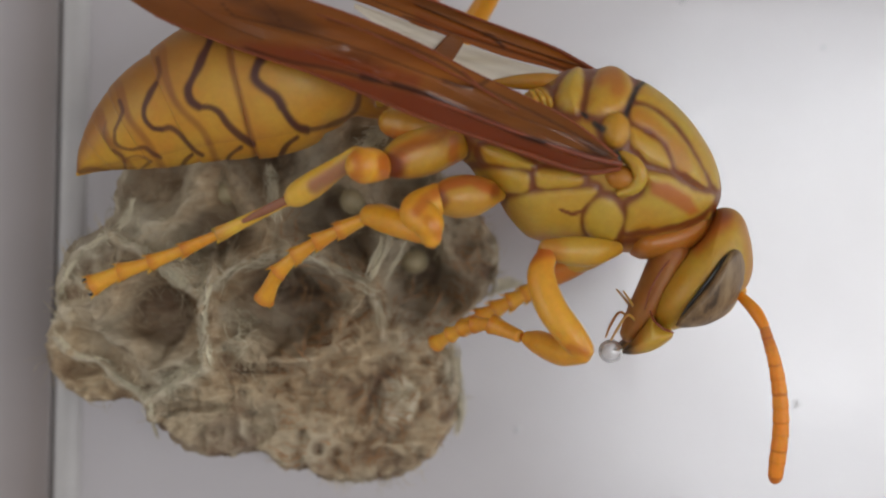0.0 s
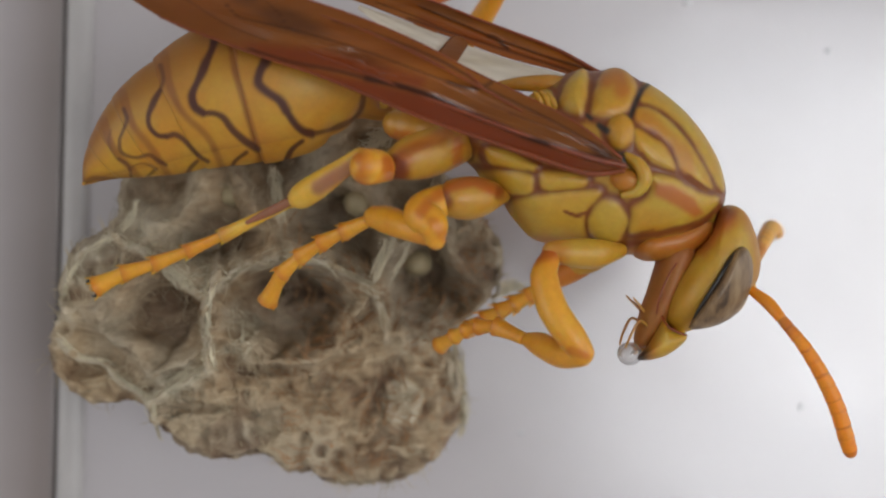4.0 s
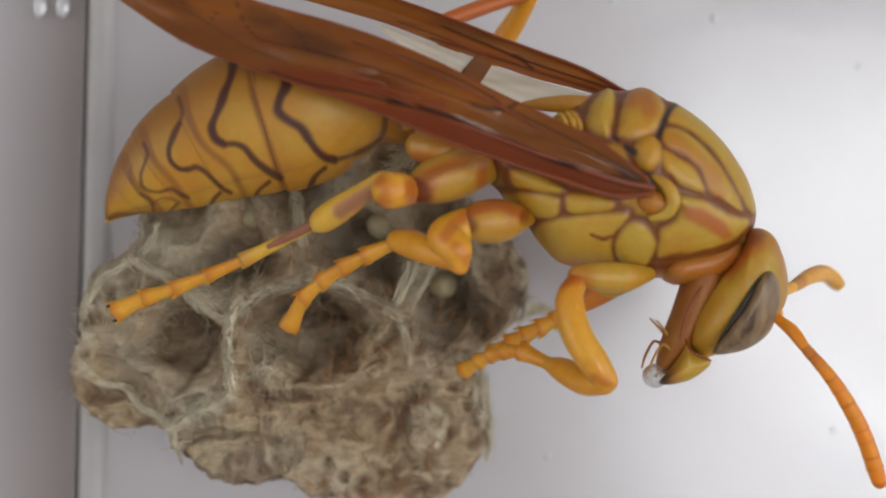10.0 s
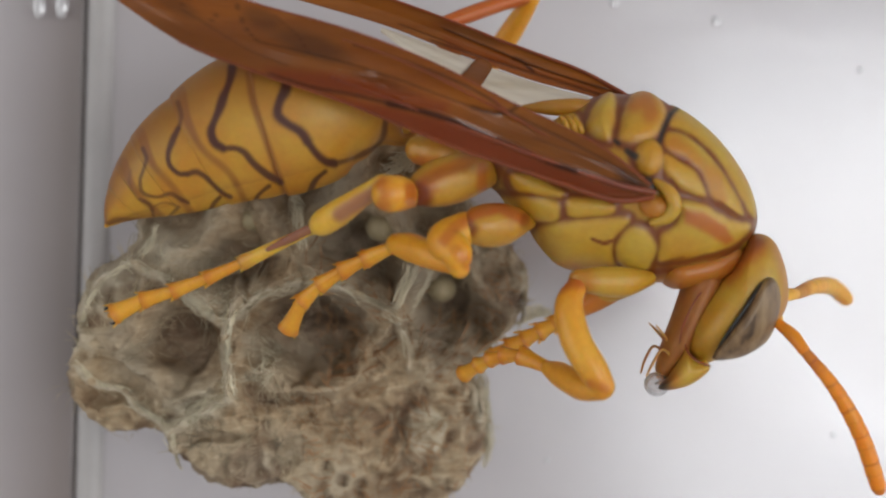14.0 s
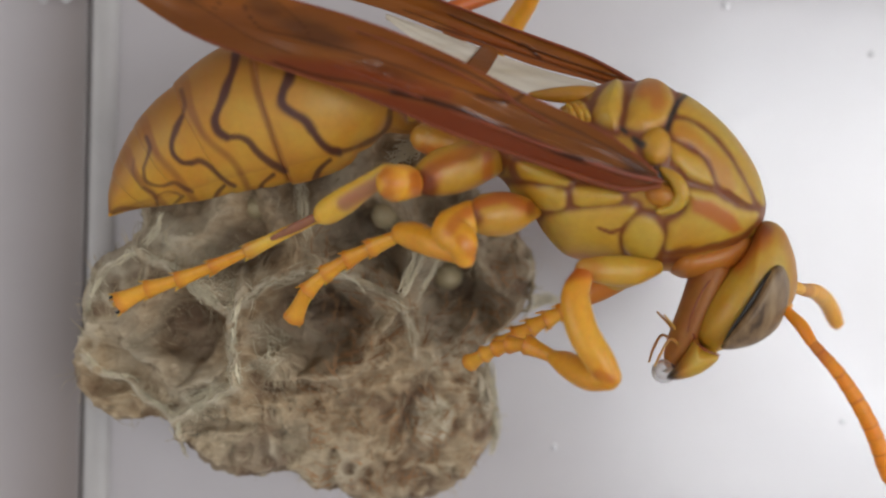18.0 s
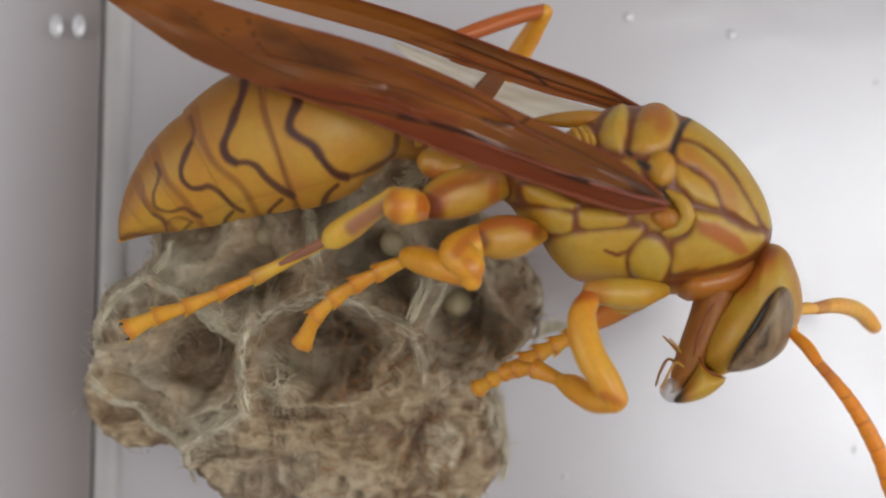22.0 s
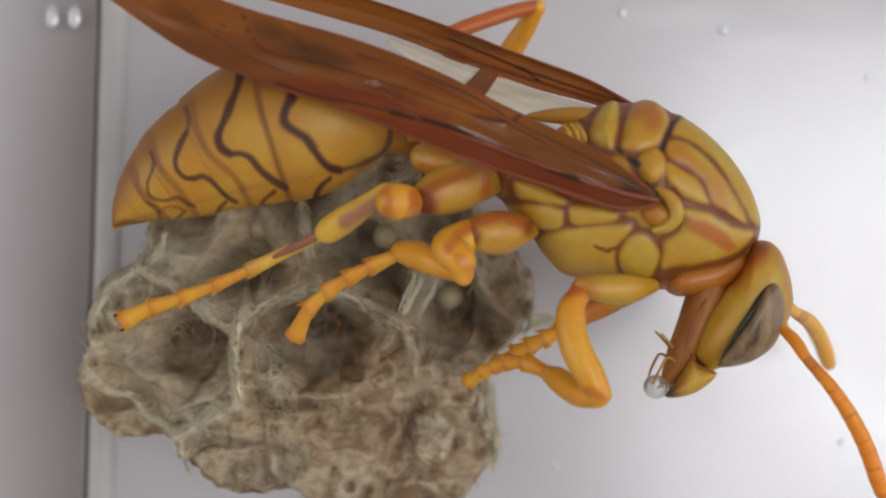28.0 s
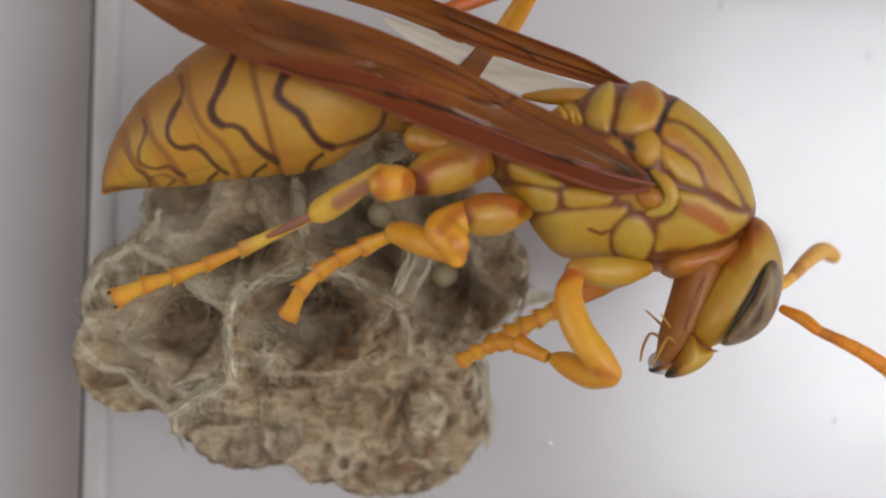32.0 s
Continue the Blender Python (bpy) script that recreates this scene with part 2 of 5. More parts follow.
    bump(t, b, noise_node(t, 130, 3, 0.5, (0.6, 1, 1.4)), 0.34, 0.0005)
    return m


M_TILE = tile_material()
M_GLAZE = plain("glaze_white", (0.55, 0.54, 0.56), 0.05, 0.03, 200)
M_GLAZE.node_tree.nodes["Principled BSDF"].inputs["IOR"].default_value = 2.6
M_SEALANT = plain("pale_sealant", (0.43, 0.41, 0.405), 0.45, 0.08, 300)
M_GROUT = plain("grey_grout", (0.15, 0.135, 0.125), 0.9, 0.25, 1500)
M_PLASTER = plain("white_plaster", (0.74, 0.73, 0.71), 0.9, 0.05, 8)
M_FLOOR = plain("pale_floor", (0.58, 0.56, 0.54), 0.6, 0.12, 12)


def water_material():
    m, t, b, link = nodes_of("clear_water")
    b.inputs["Base Color"].default_value = (1, 1, 1, 1)
    b.inputs["Roughness"].default_value = 0.10
    b.inputs["IOR"].default_value = 1.33
    b.inputs["Transmission Weight"].default_value = 0.8
    return m


M_WATER = water_material()

# ---------------------------------------------------------------- mesh helpers (millimetres)
ORIGIN = {}


def link_mesh(name, verts, faces, material, origin, attrs=None, smooth=True):
    me = bpy.data.meshes.new(name)
    v = (np.asarray(verts, float) - np.asarray(origin, float)) * MM
    me.from_pydata(v.tolist(), [], [tuple(int(i) for i in f) for f in faces])
    for key in ("mark", "tint", "soot"):
        a = me.attributes.new(key, "FLOAT", "POINT")
        if attrs and key in attrs:
            a.data.foreach_set("value", np.asarray(attrs[key], np.float32))
    me.materials.append(material)
    if smooth:
        me.polygons.foreach_set("use_smooth", [True] * len(me.polygons))
    me.update()
    return me


def thing(name, origin, label, category, group="", kind=""):
    ob = new(name)
    ob.location = Vector(origin) * MM
    ob.empty_display_size = 0.001
    ORIGIN[ob] = Vector(origin)
    return tagged(ob, label, category, group, kind)


def part(name, geo, material, parent=None, label="", origin=None):
    """Links geo (verts in millimetres, faces, attributes) as one mesh under a thing or part; origin is its pivot."""
    verts, faces = geo[0], geo[1]
    base = ORIGIN[parent] if parent else Vector((0, 0, 0))
    o = Vector(origin) if origin else base.copy()
    ob = new(name, link_mesh(name, verts, faces, material, o, geo[2] if len(geo) > 2 else None))
    ob.parent = parent
    ob.location = (o - base) * MM
    ORIGIN[ob] = o
    return tagged(ob, label) if label else ob


def spline(pts, per=6):
    """Catmull-Rom through the rows of pts, per steps to a span."""
    p = np.asarray(pts, float)
    p = np.vstack([2 * p[0] - p[1], p, 2 * p[-1] - p[-2]])
    out = []
    for i in range(1, len(p) - 2):
        for k in range(per):
            u = k / per
            a, b, c, d = p[i - 1:i + 3]
            out.append(0.5 * (2 * b + (c - a) * u + (2 * a - 5 * b + 4 * c - d) * u * u + (3 * b - a - 3 * c + d) * u ** 3))
    out.append(p[-2])
    return np.array(out)


def skin(rings, cap=True):
    """Faces over a stack of equal rings of points; closes both ends."""
    rings = np.asarray(rings)
    m, n = rings.shape[:2]
    v = rings.reshape(-1, 3)
    faces = [(i * n + j, i * n + (j + 1) % n, (i + 1) * n + (j + 1) % n, (i + 1) * n + j) for i in range(m - 1) for j in range(n)]
    if cap:
        v = np.vstack([v, rings[0].mean(0), rings[-1].mean(0)])
        a, b = m * n, m * n + 1
        faces += [(a, (j + 1) % n, j) for j in range(n)] + [(b, (m - 1) * n + j, (m - 1) * n + (j + 1) % n) for j in range(n)]
    return v, faces


def tube(path, radii, n=20, per=6, flat=1.0, ends=True, rough=0.0):
    """A limb: a round or oval skin along a path; radii row by row, flat scales its depth; the ends are rounded."""
    r = [(a, a * flat) if isinstance(a, (int, float, np.floating)) else a for a in radii]
    d = spline(np.hstack([np.asarray(path, float), np.asarray(r, float)]), per)
    c, rr = d[:, :3], np.maximum(d[:, 3:], 0.004)
    tan = np.gradient(c, axis=0)
    tan /= np.linalg.norm(tan, axis=1)[:, None] + 1e-9
    rings = []
    ang = np.linspace(0, 2 * np.pi, n, endpoint=False)
    if ends:
        k = [(0.35, 0.92), (0.75, 0.64), (0.97, 0.22)]
        c = np.vstack([[c[0] - tan[0] * rr[0, 0] * a for a, _ in k[::-1]], c, [c[-1] + tan[-1] * rr[-1, 0] * a for a, _ in k]])
        rr = np.vstack([[rr[0] * s for _, s in k[::-1]], rr, [rr[-1] * s for _, s in k]])
        tan = np.vstack([[tan[0]] * 3, tan, [tan[-1]] * 3])
    up = None
    for p, q, w in zip(c, tan, rr):
        side = np.array((0.0, 1.0, 0.0)) if up is None else up
        side = side - q * side.dot(q)
        if np.linalg.norm(side) < 0.2:
            side = np.array((1.0, 0.0, 0.3)) - q * np.array((1.0, 0.0, 0.3)).dot(q)
        side /= np.linalg.norm(side)
        up = side
        o = np.cross(q, side)
        rings.append(p + np.outer(np.cos(ang) * w[0], o) + np.outer(np.sin(ang) * w[1], side))
    v, f = skin(rings)
    if rough:
        v = v + np.array([noise.noise_vector(Vector(x) * 2.2) for x in v]) * rough
    return v, f


def ball(centre, axes, n=28, turn=(0, 0, 0)):
    """An ellipsoid with half axes, turned by Euler degrees."""
    th = np.linspace(0.02, np.pi - 0.02, n // 2 + 1)
    ph = np.linspace(0, 2 * np.pi, n, endpoint=False)
    m = np.array(Euler([radians(a) for a in turn]).to_matrix())
    rings = [np.stack([np.cos(ph) * np.sin(t) * axes[0], np.sin(ph) * np.sin(t) * axes[1], np.full(n, np.cos(t) * axes[2])], 1) @ m.T + np.asarray(centre) for t in th]
    return skin(rings)


def joined(*geos):
    vs, fs, n = [], [], 0
    at = {"mark": [], "tint": []}
    for g in geos:
        vs.append(g[0])
        fs += [tuple(i + n for i in f) for f in g[1]]
        n += len(g[0])
        for k in at:
            at[k].append(np.asarray(g[2][k]) if len(g) > 2 and k in g[2] else np.zeros(len(g[0])))
    return np.vstack(vs), fs, {k: np.concatenate(a) for k, a in at.items()}


def sm(a, b, x):
    u = np.clip((np.asarray(x, float) - a) / (b - a), 0, 1)
    return u * u * (3 - 2 * u)


def poly_distance(px, pz, poly):
    """Signed distance of points to a closed outline, negative inside."""
    p = np.asarray(poly, float)
    q = np.roll(p, -1, axis=0)
    best = np.full(len(px), 1e9)
    inside = np.zeros(len(px), bool)
    for a, b in zip(p, q):
        e = b - a
        u = np.clip(((px - a[0]) * e[0] + (pz - a[1]) * e[1]) / (e @ e), 0, 1)
        best = np.minimum(best, np.hypot(px - a[0] - u * e[0], pz - a[1] - u * e[1]))
        if a[1] != b[1]:
            cross = ((a[1] > pz) != (b[1] > pz)) & (px < e[0] * (pz - a[1]) / e[1] + a[0])
            inside ^= cross
    return np.where(inside, -best, best)


def line_distance(px, pz, line):
    p = np.asarray(line, float)
    best = np.full(len(px), 1e9)
    for a, b in zip(p[:-1], p[1:]):
        e = b - a
        u = np.clip(((px - a[0]) * e[0] + (pz - a[1]) * e[1]) / (e @ e), 0, 1)
        best = np.minimum(best, np.hypot(px - a[0] - u * e[0], pz - a[1] - u * e[1]))
    return best


# ---------------------------------------------------------------- room
def box(x0, x1, y0, y1, z0, z1, bevel=0.0):
    bm = bmesh.new()
    bmesh.ops.create_cube(bm, size=1.0, matrix=Matrix.Translation(((x0 + x1) / 2, (y0 + y1) / 2, (z0 + z1) / 2)) @ Matrix.Diagonal((x1 - x0, y1 - y0, z1 - z0, 1)))
    if bevel:
        bmesh.ops.bevel(bm, geom=list(bm.edges), offset=bevel, segments=5, affect="EDGES", profile=0.5)
    bm.verts.ensure_lookup_table()
    v = np.array([x.co[:] for x in bm.verts])
    f = [[x.index for x in p.verts] for p in bm.faces]
    bm.free()
    return v, f


def structure(name, geos, material, label):
    g = joined(*geos)
    ob = part(name, g, material)
    ob.data.polygons.foreach_set("use_smooth", [False] * len(ob.data.polygons))
    return tagged(ob, label, name.split("_")[0], kind="structure")


X0, X1, Y0, Z0, Z1 = -1300, 1600, -2200, -1250, 1900
wall = structure("wall_north", [box(X0, X1, 0.62, 90, Z0, Z1)], M_GROUT, "wall of pale glazed tiles with grey grout joints")
structure("floor", [box(X0, X1, Y0, 90, Z0 - 90, Z0)], M_FLOOR, "plain pale grey floor")
structure("ceiling", [box(X0, X1, Y0, 90, Z1, Z1 + 90)], M_PLASTER, "plain white ceiling")


def pierced(axis, at, lo, hi, cx, cz, w, h):
    """A wall slab with one window opening, along x (axis 0) or y (axis 1)."""
    a, b, c, d = cx - w / 2, cx + w / 2, cz - h / 2, cz + h / 2
    spans = [(lo, a, Z0, Z1), (b, hi, Z0, Z1), (a, b, Z0, c), (a, b, d, Z1)]
    return [box(p, q, at[0], at[1], r, s) if axis == 0 else box(at[0], at[1], p, q, r, s) for p, q, r, s in spans]


structure("wall_south", pierced(0, (Y0 - 90, Y0), X0, X1, WIN_BACK[0] * 1000, WIN_BACK[1] * 1000, WIN_BACK[2] * 1000, WIN_BACK[3] * 1000), M_PLASTER, "plain unseen white wall with an opening for light")
structure("wall_east", pierced(1, (X1, X1 + 90), Y0, 90, WIN_SIDE[0] * 1000, WIN_SIDE[1] * 1000, WIN_SIDE[2] * 1000, WIN_SIDE[3] * 1000), M_PLASTER, "plain unseen white wall with an opening for light")

# opening invented to hold the left fill lamp
structure("wall_west", pierced(1, (X0 - 90, X0), Y0, 90, FILL_WEST[0] * 1000, FILL_WEST[1] * 1000, FILL_WEST[2] * 1000, FILL_WEST[3] * 1000), M_PLASTER, "plain unseen white wall with an opening for light")

# tiles: 200 mm wide, 300 mm high, two millimetre joints
JOINT_X = -16.08
LEAN = 1.4    # the tiles are laid a little out of plumb
tile_mesh = None
for i in range(-3, 4):
    for j in range(-2, 2):
        x0, z0 = 0.30 + i * 200.44, -130 + j * 301.1
        o = (x0, 0, z0)
        if tile_mesh is None:
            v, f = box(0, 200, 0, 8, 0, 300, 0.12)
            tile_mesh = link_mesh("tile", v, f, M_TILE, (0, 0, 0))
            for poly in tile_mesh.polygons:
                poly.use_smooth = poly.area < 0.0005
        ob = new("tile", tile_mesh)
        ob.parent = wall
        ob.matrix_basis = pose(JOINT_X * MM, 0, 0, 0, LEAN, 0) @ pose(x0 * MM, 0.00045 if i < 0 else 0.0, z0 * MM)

# a bead of sealant along the joint, over the edge of the tile beside it
bead = part("sealant_trim", tube([(0, 0.05, -440), (0.06, 0.05, -140), (-0.05, 0.05, 0), (0.05, 0.05, 160), (0, 0.05, 470)], [(0.62, 0.34)] * 5, 28, 24, 1.0, False), M_SEALANT)
tagged(bead, "thin pale sealant bead along the tile joint", "trim", kind="structure")
bead.matrix_basis = pose((JOINT_X + 0.80) * MM, 0, 0, 0, LEAN, 0)

# ---------------------------------------------------------------- nest
NEST_O = (-5.66, -1.00, -4.02)
nest = thing("paper_nest", NEST_O, "grey-brown paper wasp nest with open cells on a tiled wall", "wasp nest")
# rim centre, depth of the cup, radius to the nest's free edge
CELLS = [
    ((-10.40, -9.80, -3.53), 2.9, 3.1), ((-4.61, -9.00, -3.20), 3.0, 2.8), ((-8.29, -9.40, -0.11), 2.7, 2.8), ((-2.53, -8.90, 0.20), 3.0, 2.8), ((1.16, -7.60, -1.68), 2.5, 2.5),
    ((-7.89, -8.50, -7.27), 0.4, 2.45), ((-3.81, -7.20, -7.98), 0.3, 2.6), ((-0.37, -6.20, -7.38), 0.25, 2.95), ((-12.71, -7.40, -5.37), 0.7, 2.05), ((-4.93, -8.40, 2.62), 1.9, 2.4),
    ((-1.86, -8.20, 2.76), 1.2, 2.0), ((-0.20, -7.90, 1.09), 2.2, 1.9), ((-9.67, -8.40, 1.52), 2.0, 1.9), ((2.77, -6.40, -0.89), 0.3, 1.1), ((-0.70, -7.40, -4.95), 0.3, 1.6), ((-1.58, -6.30, -8.74), 0.3, 2.0), ((-11.80, -9.40, -2.30), 1.0, 1.75),
]
NB = (-5.52, -2.40, -3.67)
cx = np.array([c[0] for c in CELLS])
FACING, RIMS, EDGE, FRONT = [], [], [], []
CRESTS = [  # torn rims of the cells seen from the side: line, height, half width
    ([(-10.11, -0.40), (-10.88, -0.78), (-11.45, -1.36), (-11.84, -2.12), (-11.97, -3.04), (-12.12, -3.80)], 0.45, 0.20), ([(-10.11, -0.40), (-9.60, -0.78), (-8.87, -1.13), (-8.39, -1.51), (-8.07, -1.91), (-7.63, -2.18), (-7.23, -2.41)], 0.6, 0.20), ([(-6.52, -1.13), (-6.81, -2.28), (-7.00, -3.04), (-6.96, -3.80), (-6.86, -4.57), (-6.77, -4.99)], 0.9, 0.16),
    ([(-6.77, -4.99), (-7.44, -5.33), (-8.30, -5.81), (-8.87, -6.02)], 0.6, 0.17), ([(-12.12, -3.80), (-11.36, -4.57), (-10.40, -4.76), (-9.98, -5.33), (-9.02, -6.02), (-8.78, -6.67), (-8.64, -7.28), (-8.45, -7.59)], 0.5, 0.17), ([(-3.52, -1.22), (-2.75, -1.41), (-1.80, -1.89), (-1.32, -2.08), (-1.11, -2.62), (-0.80, -3.46), (-0.69, -4.09)], 0.8, 0.17),
    ([(-6.58, -2.28), (-5.81, -1.55), (-5.24, -1.36), (-4.57, -1.22), (-4.09, -1.13)], 0.5, 0.18), ([(1.61, -3.80), (1.53, -4.76), (1.64, -5.72)], 0.3, 0.16), ([(2.98, -0.21), (3.14, -0.94), (3.10, -1.99), (2.83, -2.85), (2.31, -3.23)], 0.4, 0.15),
]
HOLLOWS = [(-8.1, -2.5, 1.1, 0.65, 0.4), (-3.5, -1.95, 2.1, 0.72, 1.1), (-11.1, -5.0, 0.75, 0.42, 0.8), (2.3, -1.5, 0.9, 1.2, 0.5), (0.3, -2.5, 0.9, 1.1, 0.6), (-7.3, -6.4, 1.3, 0.22, 0.5), (-4.9, -5.1, 1.5, 0.22, 0.5), (-0.95, -6.0, 0.28, 0.6, 0.5), (1.4, -6.3, 0.35, 0.6, 0.45)]
SHEETS = [  # pale sheets of new paper: outline, strength
    ([(-10.11, -0.40), (-9.41, 0.31), (-7.72, -0.13), (-6.58, -0.52), (-5.97, -1.13), (-6.58, -1.99), (-7.25, -2.31), (-8.59, -1.22)], 0.50), ([(-11.84, -1.99), (-11.17, -1.03), (-10.11, -0.46), (-10.40, -1.13), (-11.36, -1.89), (-11.70, -3.04), (-11.93, -4.09), (-12.31, -3.80)], 0.55), ([(-8.68, -6.00), (-8.39, -5.24), (-7.82, -4.91), (-6.77, -4.95), (-7.44, -5.62)], 0.5),
    ([(-6.48, -3.04), (-5.43, -2.85), (-3.90, -3.23), (-3.14, -4.00), (-3.52, -5.05), (-5.05, -4.95), (-6.39, -4.42)], 0.48), ([(-8.49, -6.29), (-6.96, -6.10), (-6.00, -6.86), (-5.81, -8.39), (-8.11, -8.39), (-8.59, -7.25)], 0.28), ([(-1.61, -2.28), (-0.75, -3.04), (1.45, -2.28), (1.26, -3.80), (-0.46, -4.19), (-0.94, -3.61)], 0.28),
]
rng = np.random.default_rng(5)


def wobble(v, size, amount, seed=0.0):
    return v + np.array([noise.noise_vector(Vector(x) * size + Vector((seed, 0, 0))) for x in v]) * amount


def comb_parts():
    """One rough sheet of paper cups, parted cell by cell along the rims, and the nest's outer side behind it."""
    n, m = 460, 118
    ang = np.linspace(0, 2 * np.pi, n, endpoint=False)
    reach = np.zeros(n)
    for r in np.linspace(2, 14, 500):
        x, z = NB[0] + np.cos(ang) * r, NB[2] + np.sin(ang) * r
        d = 0.12 - np.log(sum(np.exp(-1.6 * (np.hypot(x - c[0][0], z - c[0][2]) - c[2])) for c in CELLS)) / 1.6
        reach = np.where(d < 0, r, reach)
    for _ in range(14):
        reach = 0.25 * np.roll(reach, 1) + 0.5 * reach + 0.25 * np.roll(reach, -1)
    reach += np.array([0.28 * noise.noise(Vector((math.cos(a) * 8, math.sin(a) * 8, 2)) * 0.7) + 0.10 * noise.noise(Vector((math.cos(a) * 8, math.sin(a) * 8, 5)) * 3.0) for a in ang])
    rows = []
    for k in np.linspace(0.004, 1.0, m):
        rows.append(np.stack([NB[0] + np.cos(ang) * reach * k, np.zeros(n), NB[2] + np.sin(ang) * reach * k], 1))
    flat = np.array(rows).reshape(-1, 3)
    warp = np.array([noise.noise_vector(Vector(p) * 0.42 + Vector((7, 0, 3))) * 0.55 + noise.noise_vector(Vector(p) * 1.3) * 0.22 for p in flat])
    q = flat + warp
    dist = np.hypot(q[:, None, 0] - cx[None, :, 0], q[:, None, 2] - cx[None, :, 2]) / np.array([c[2] ** 0.35 for c in CELLS])
    order = np.argsort(dist, axis=1)
    d1, d2 = np.take_along_axis(dist, order[:, :1], 1)[:, 0], np.take_along_axis(dist, order[:, 1:2], 1)[:, 0]
    owner = order[:, 0]
    out = (reach[None, :] * (1 - np.linspace(0.004, 1.0, m))[:, None]).ravel()
    edge = np.minimum((d2 - d1) * 0.75, out * 1.0 + 0.02)
    w = 1.0 / (dist ** 2 + 0.5) ** 2
    rim = (w * cx[None, :, 1]).sum(1) / w.sum(1)
    deep = np.array([c[1] for c in CELLS])[owner]
    mate = np.array([c[1] for c in CELLS])[order[:, 1]]
    low = np.array([noise.noise(Vector(p) * 0.5 + Vector((0, 4, 0))) for p in flat])
    fine = np.array([noise.noise(Vector(p) * 1.9 + Vector((3, 4, 0))) for p in flat])
    wall = np.minimum(deep, 3.0) > 1
    y = rim + 0.55 * low + 0.22 * fine
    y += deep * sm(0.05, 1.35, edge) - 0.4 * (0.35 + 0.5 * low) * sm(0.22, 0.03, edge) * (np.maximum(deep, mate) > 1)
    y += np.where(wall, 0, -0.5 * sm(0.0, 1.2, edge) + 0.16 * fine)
    y += 1.1 * sm(0.55, 0.0, out) ** 2
    hole = np.array([noise.noise(Vector(p) * 1.25 + Vector((11, 4, 0))) for p in flat])
    right = sm(2.4, 4.6, flat[:, 0] - 0.1 * flat[:, 2]) + 0.6 * sm(1.2, 0.2, out)
    pit = sm(0.02, 0.28, hole) * np.clip(right, 0, 1)
    pore = sm(0.38, 0.5, np.array([noise.noise(Vector(p) * 3.8 + Vector((2, 9, 0))) for p in flat]))
    y += (0.42 * pit + 0.12 * pore) * sm(0.8, 1.2, np.hypot(flat[:, 0] - (-0.32, -6.70, -7.31)[0], flat[:, 2] - (-0.32, -6.70, -7.31)[2]))
    v = flat.copy()
    v[:, 1] = y
    seen = 43.54 / (58.54 + y)
    px, pz = v[:, 0] * seen, v[:, 2] * seen
    sway = 0.10 * fine
    crest = np.zeros(len(v))
    for line, h, w in CRESTS:
        d = line_distance(px + sway, pz - sway, spline(line, 4))
        y = y - h * np.exp(-(d / w) ** 2)
        crest = np.maximum(crest, sm(w * 1.5, w * 0.3, d))
    # shade of the hollows, painted into the paper colour where it sinks
    hollow_shade = np.zeros(len(v))
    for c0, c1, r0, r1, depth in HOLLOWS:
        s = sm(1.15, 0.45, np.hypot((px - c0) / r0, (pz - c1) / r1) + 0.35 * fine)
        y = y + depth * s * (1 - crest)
        hollow_shade = np.maximum(hollow_shade, s)
    sheet = np.zeros(len(v))
    for outline, e in SHEETS:
        sheet = np.maximum(sheet, e * sm(0.35, -0.35, poly_distance(px, pz, outline) + 0.6 * fine))
    v[:, 1] = y
    light = sm(0.26, 0.06, edge) * sm(-0.15, 0.2, low + 0.5 * fine) * (np.maximum(deep, mate) > 1)
    # shade of cups, pits and pores painted as brown, besides real brown patches
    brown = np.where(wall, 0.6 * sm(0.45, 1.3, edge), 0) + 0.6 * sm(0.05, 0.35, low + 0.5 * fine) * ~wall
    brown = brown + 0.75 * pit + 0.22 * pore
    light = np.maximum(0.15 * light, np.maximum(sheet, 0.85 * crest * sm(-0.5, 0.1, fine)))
    brown = brown * (1 - 0.6 * sheet) * (1 - 0.8 * crest) + 0.34 * hollow_shade * (1 - crest)
    light = light * (1 - pit) * (1 - 0.5 * sm(-6.6, -5.4, v[:, 0]) * sm(2.6, 1.4, v[:, 0]) * sm(-3.2, -4.4, v[:, 2]))
    cap_c = (-0.32, -6.70, -7.31)
    ring = np.hypot((v[:, 0] - cap_c[0]) / 0.86, (v[:, 2] - cap_c[2]) / 1.0) + 0.14 * fine
    silk = sm(1.08, 0.86, ring)
    light = np.maximum(light * (1 - silk), silk * (0.50 + 0.35 * sm(0.45, 0.8, ring)))
    brown = brown * (1 - silk) + 0.5 * sm(0.25, 0.0, np.abs(ring - 1.22))
    side, smark, stint = [], [], []
    last = v[-n:]
    for u in np.linspace(0.05, 1.0, 16):
        r = last.copy()
        k = u ** 1.6 * 0.45
        r[:, 0] += (NB[0] - r[:, 0]) * k - np.cos(ang) * 0.25 * math.sin(u * 3.1)
        r[:, 2] += (NB[2] - r[:, 2]) * k - np.sin(ang) * 0.25 * math.sin(u * 3.1)
        r[:, 1] += (-1.6 - r[:, 1]) * u
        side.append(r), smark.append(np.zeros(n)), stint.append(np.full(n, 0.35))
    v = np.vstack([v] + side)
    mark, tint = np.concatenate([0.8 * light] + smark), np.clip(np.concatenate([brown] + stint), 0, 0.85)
    owner = np.concatenate([owner] + [owner[-n:]] * 16)
    v = wobble(wobble(v, 1.1, 0.14), 3.0, 0.05)
    v = wobble(v, 7.0, 0.04)
    RIMS.extend(v[:len(flat)][light > 0.4][::3])
    FRONT.append(v[:len(flat)])
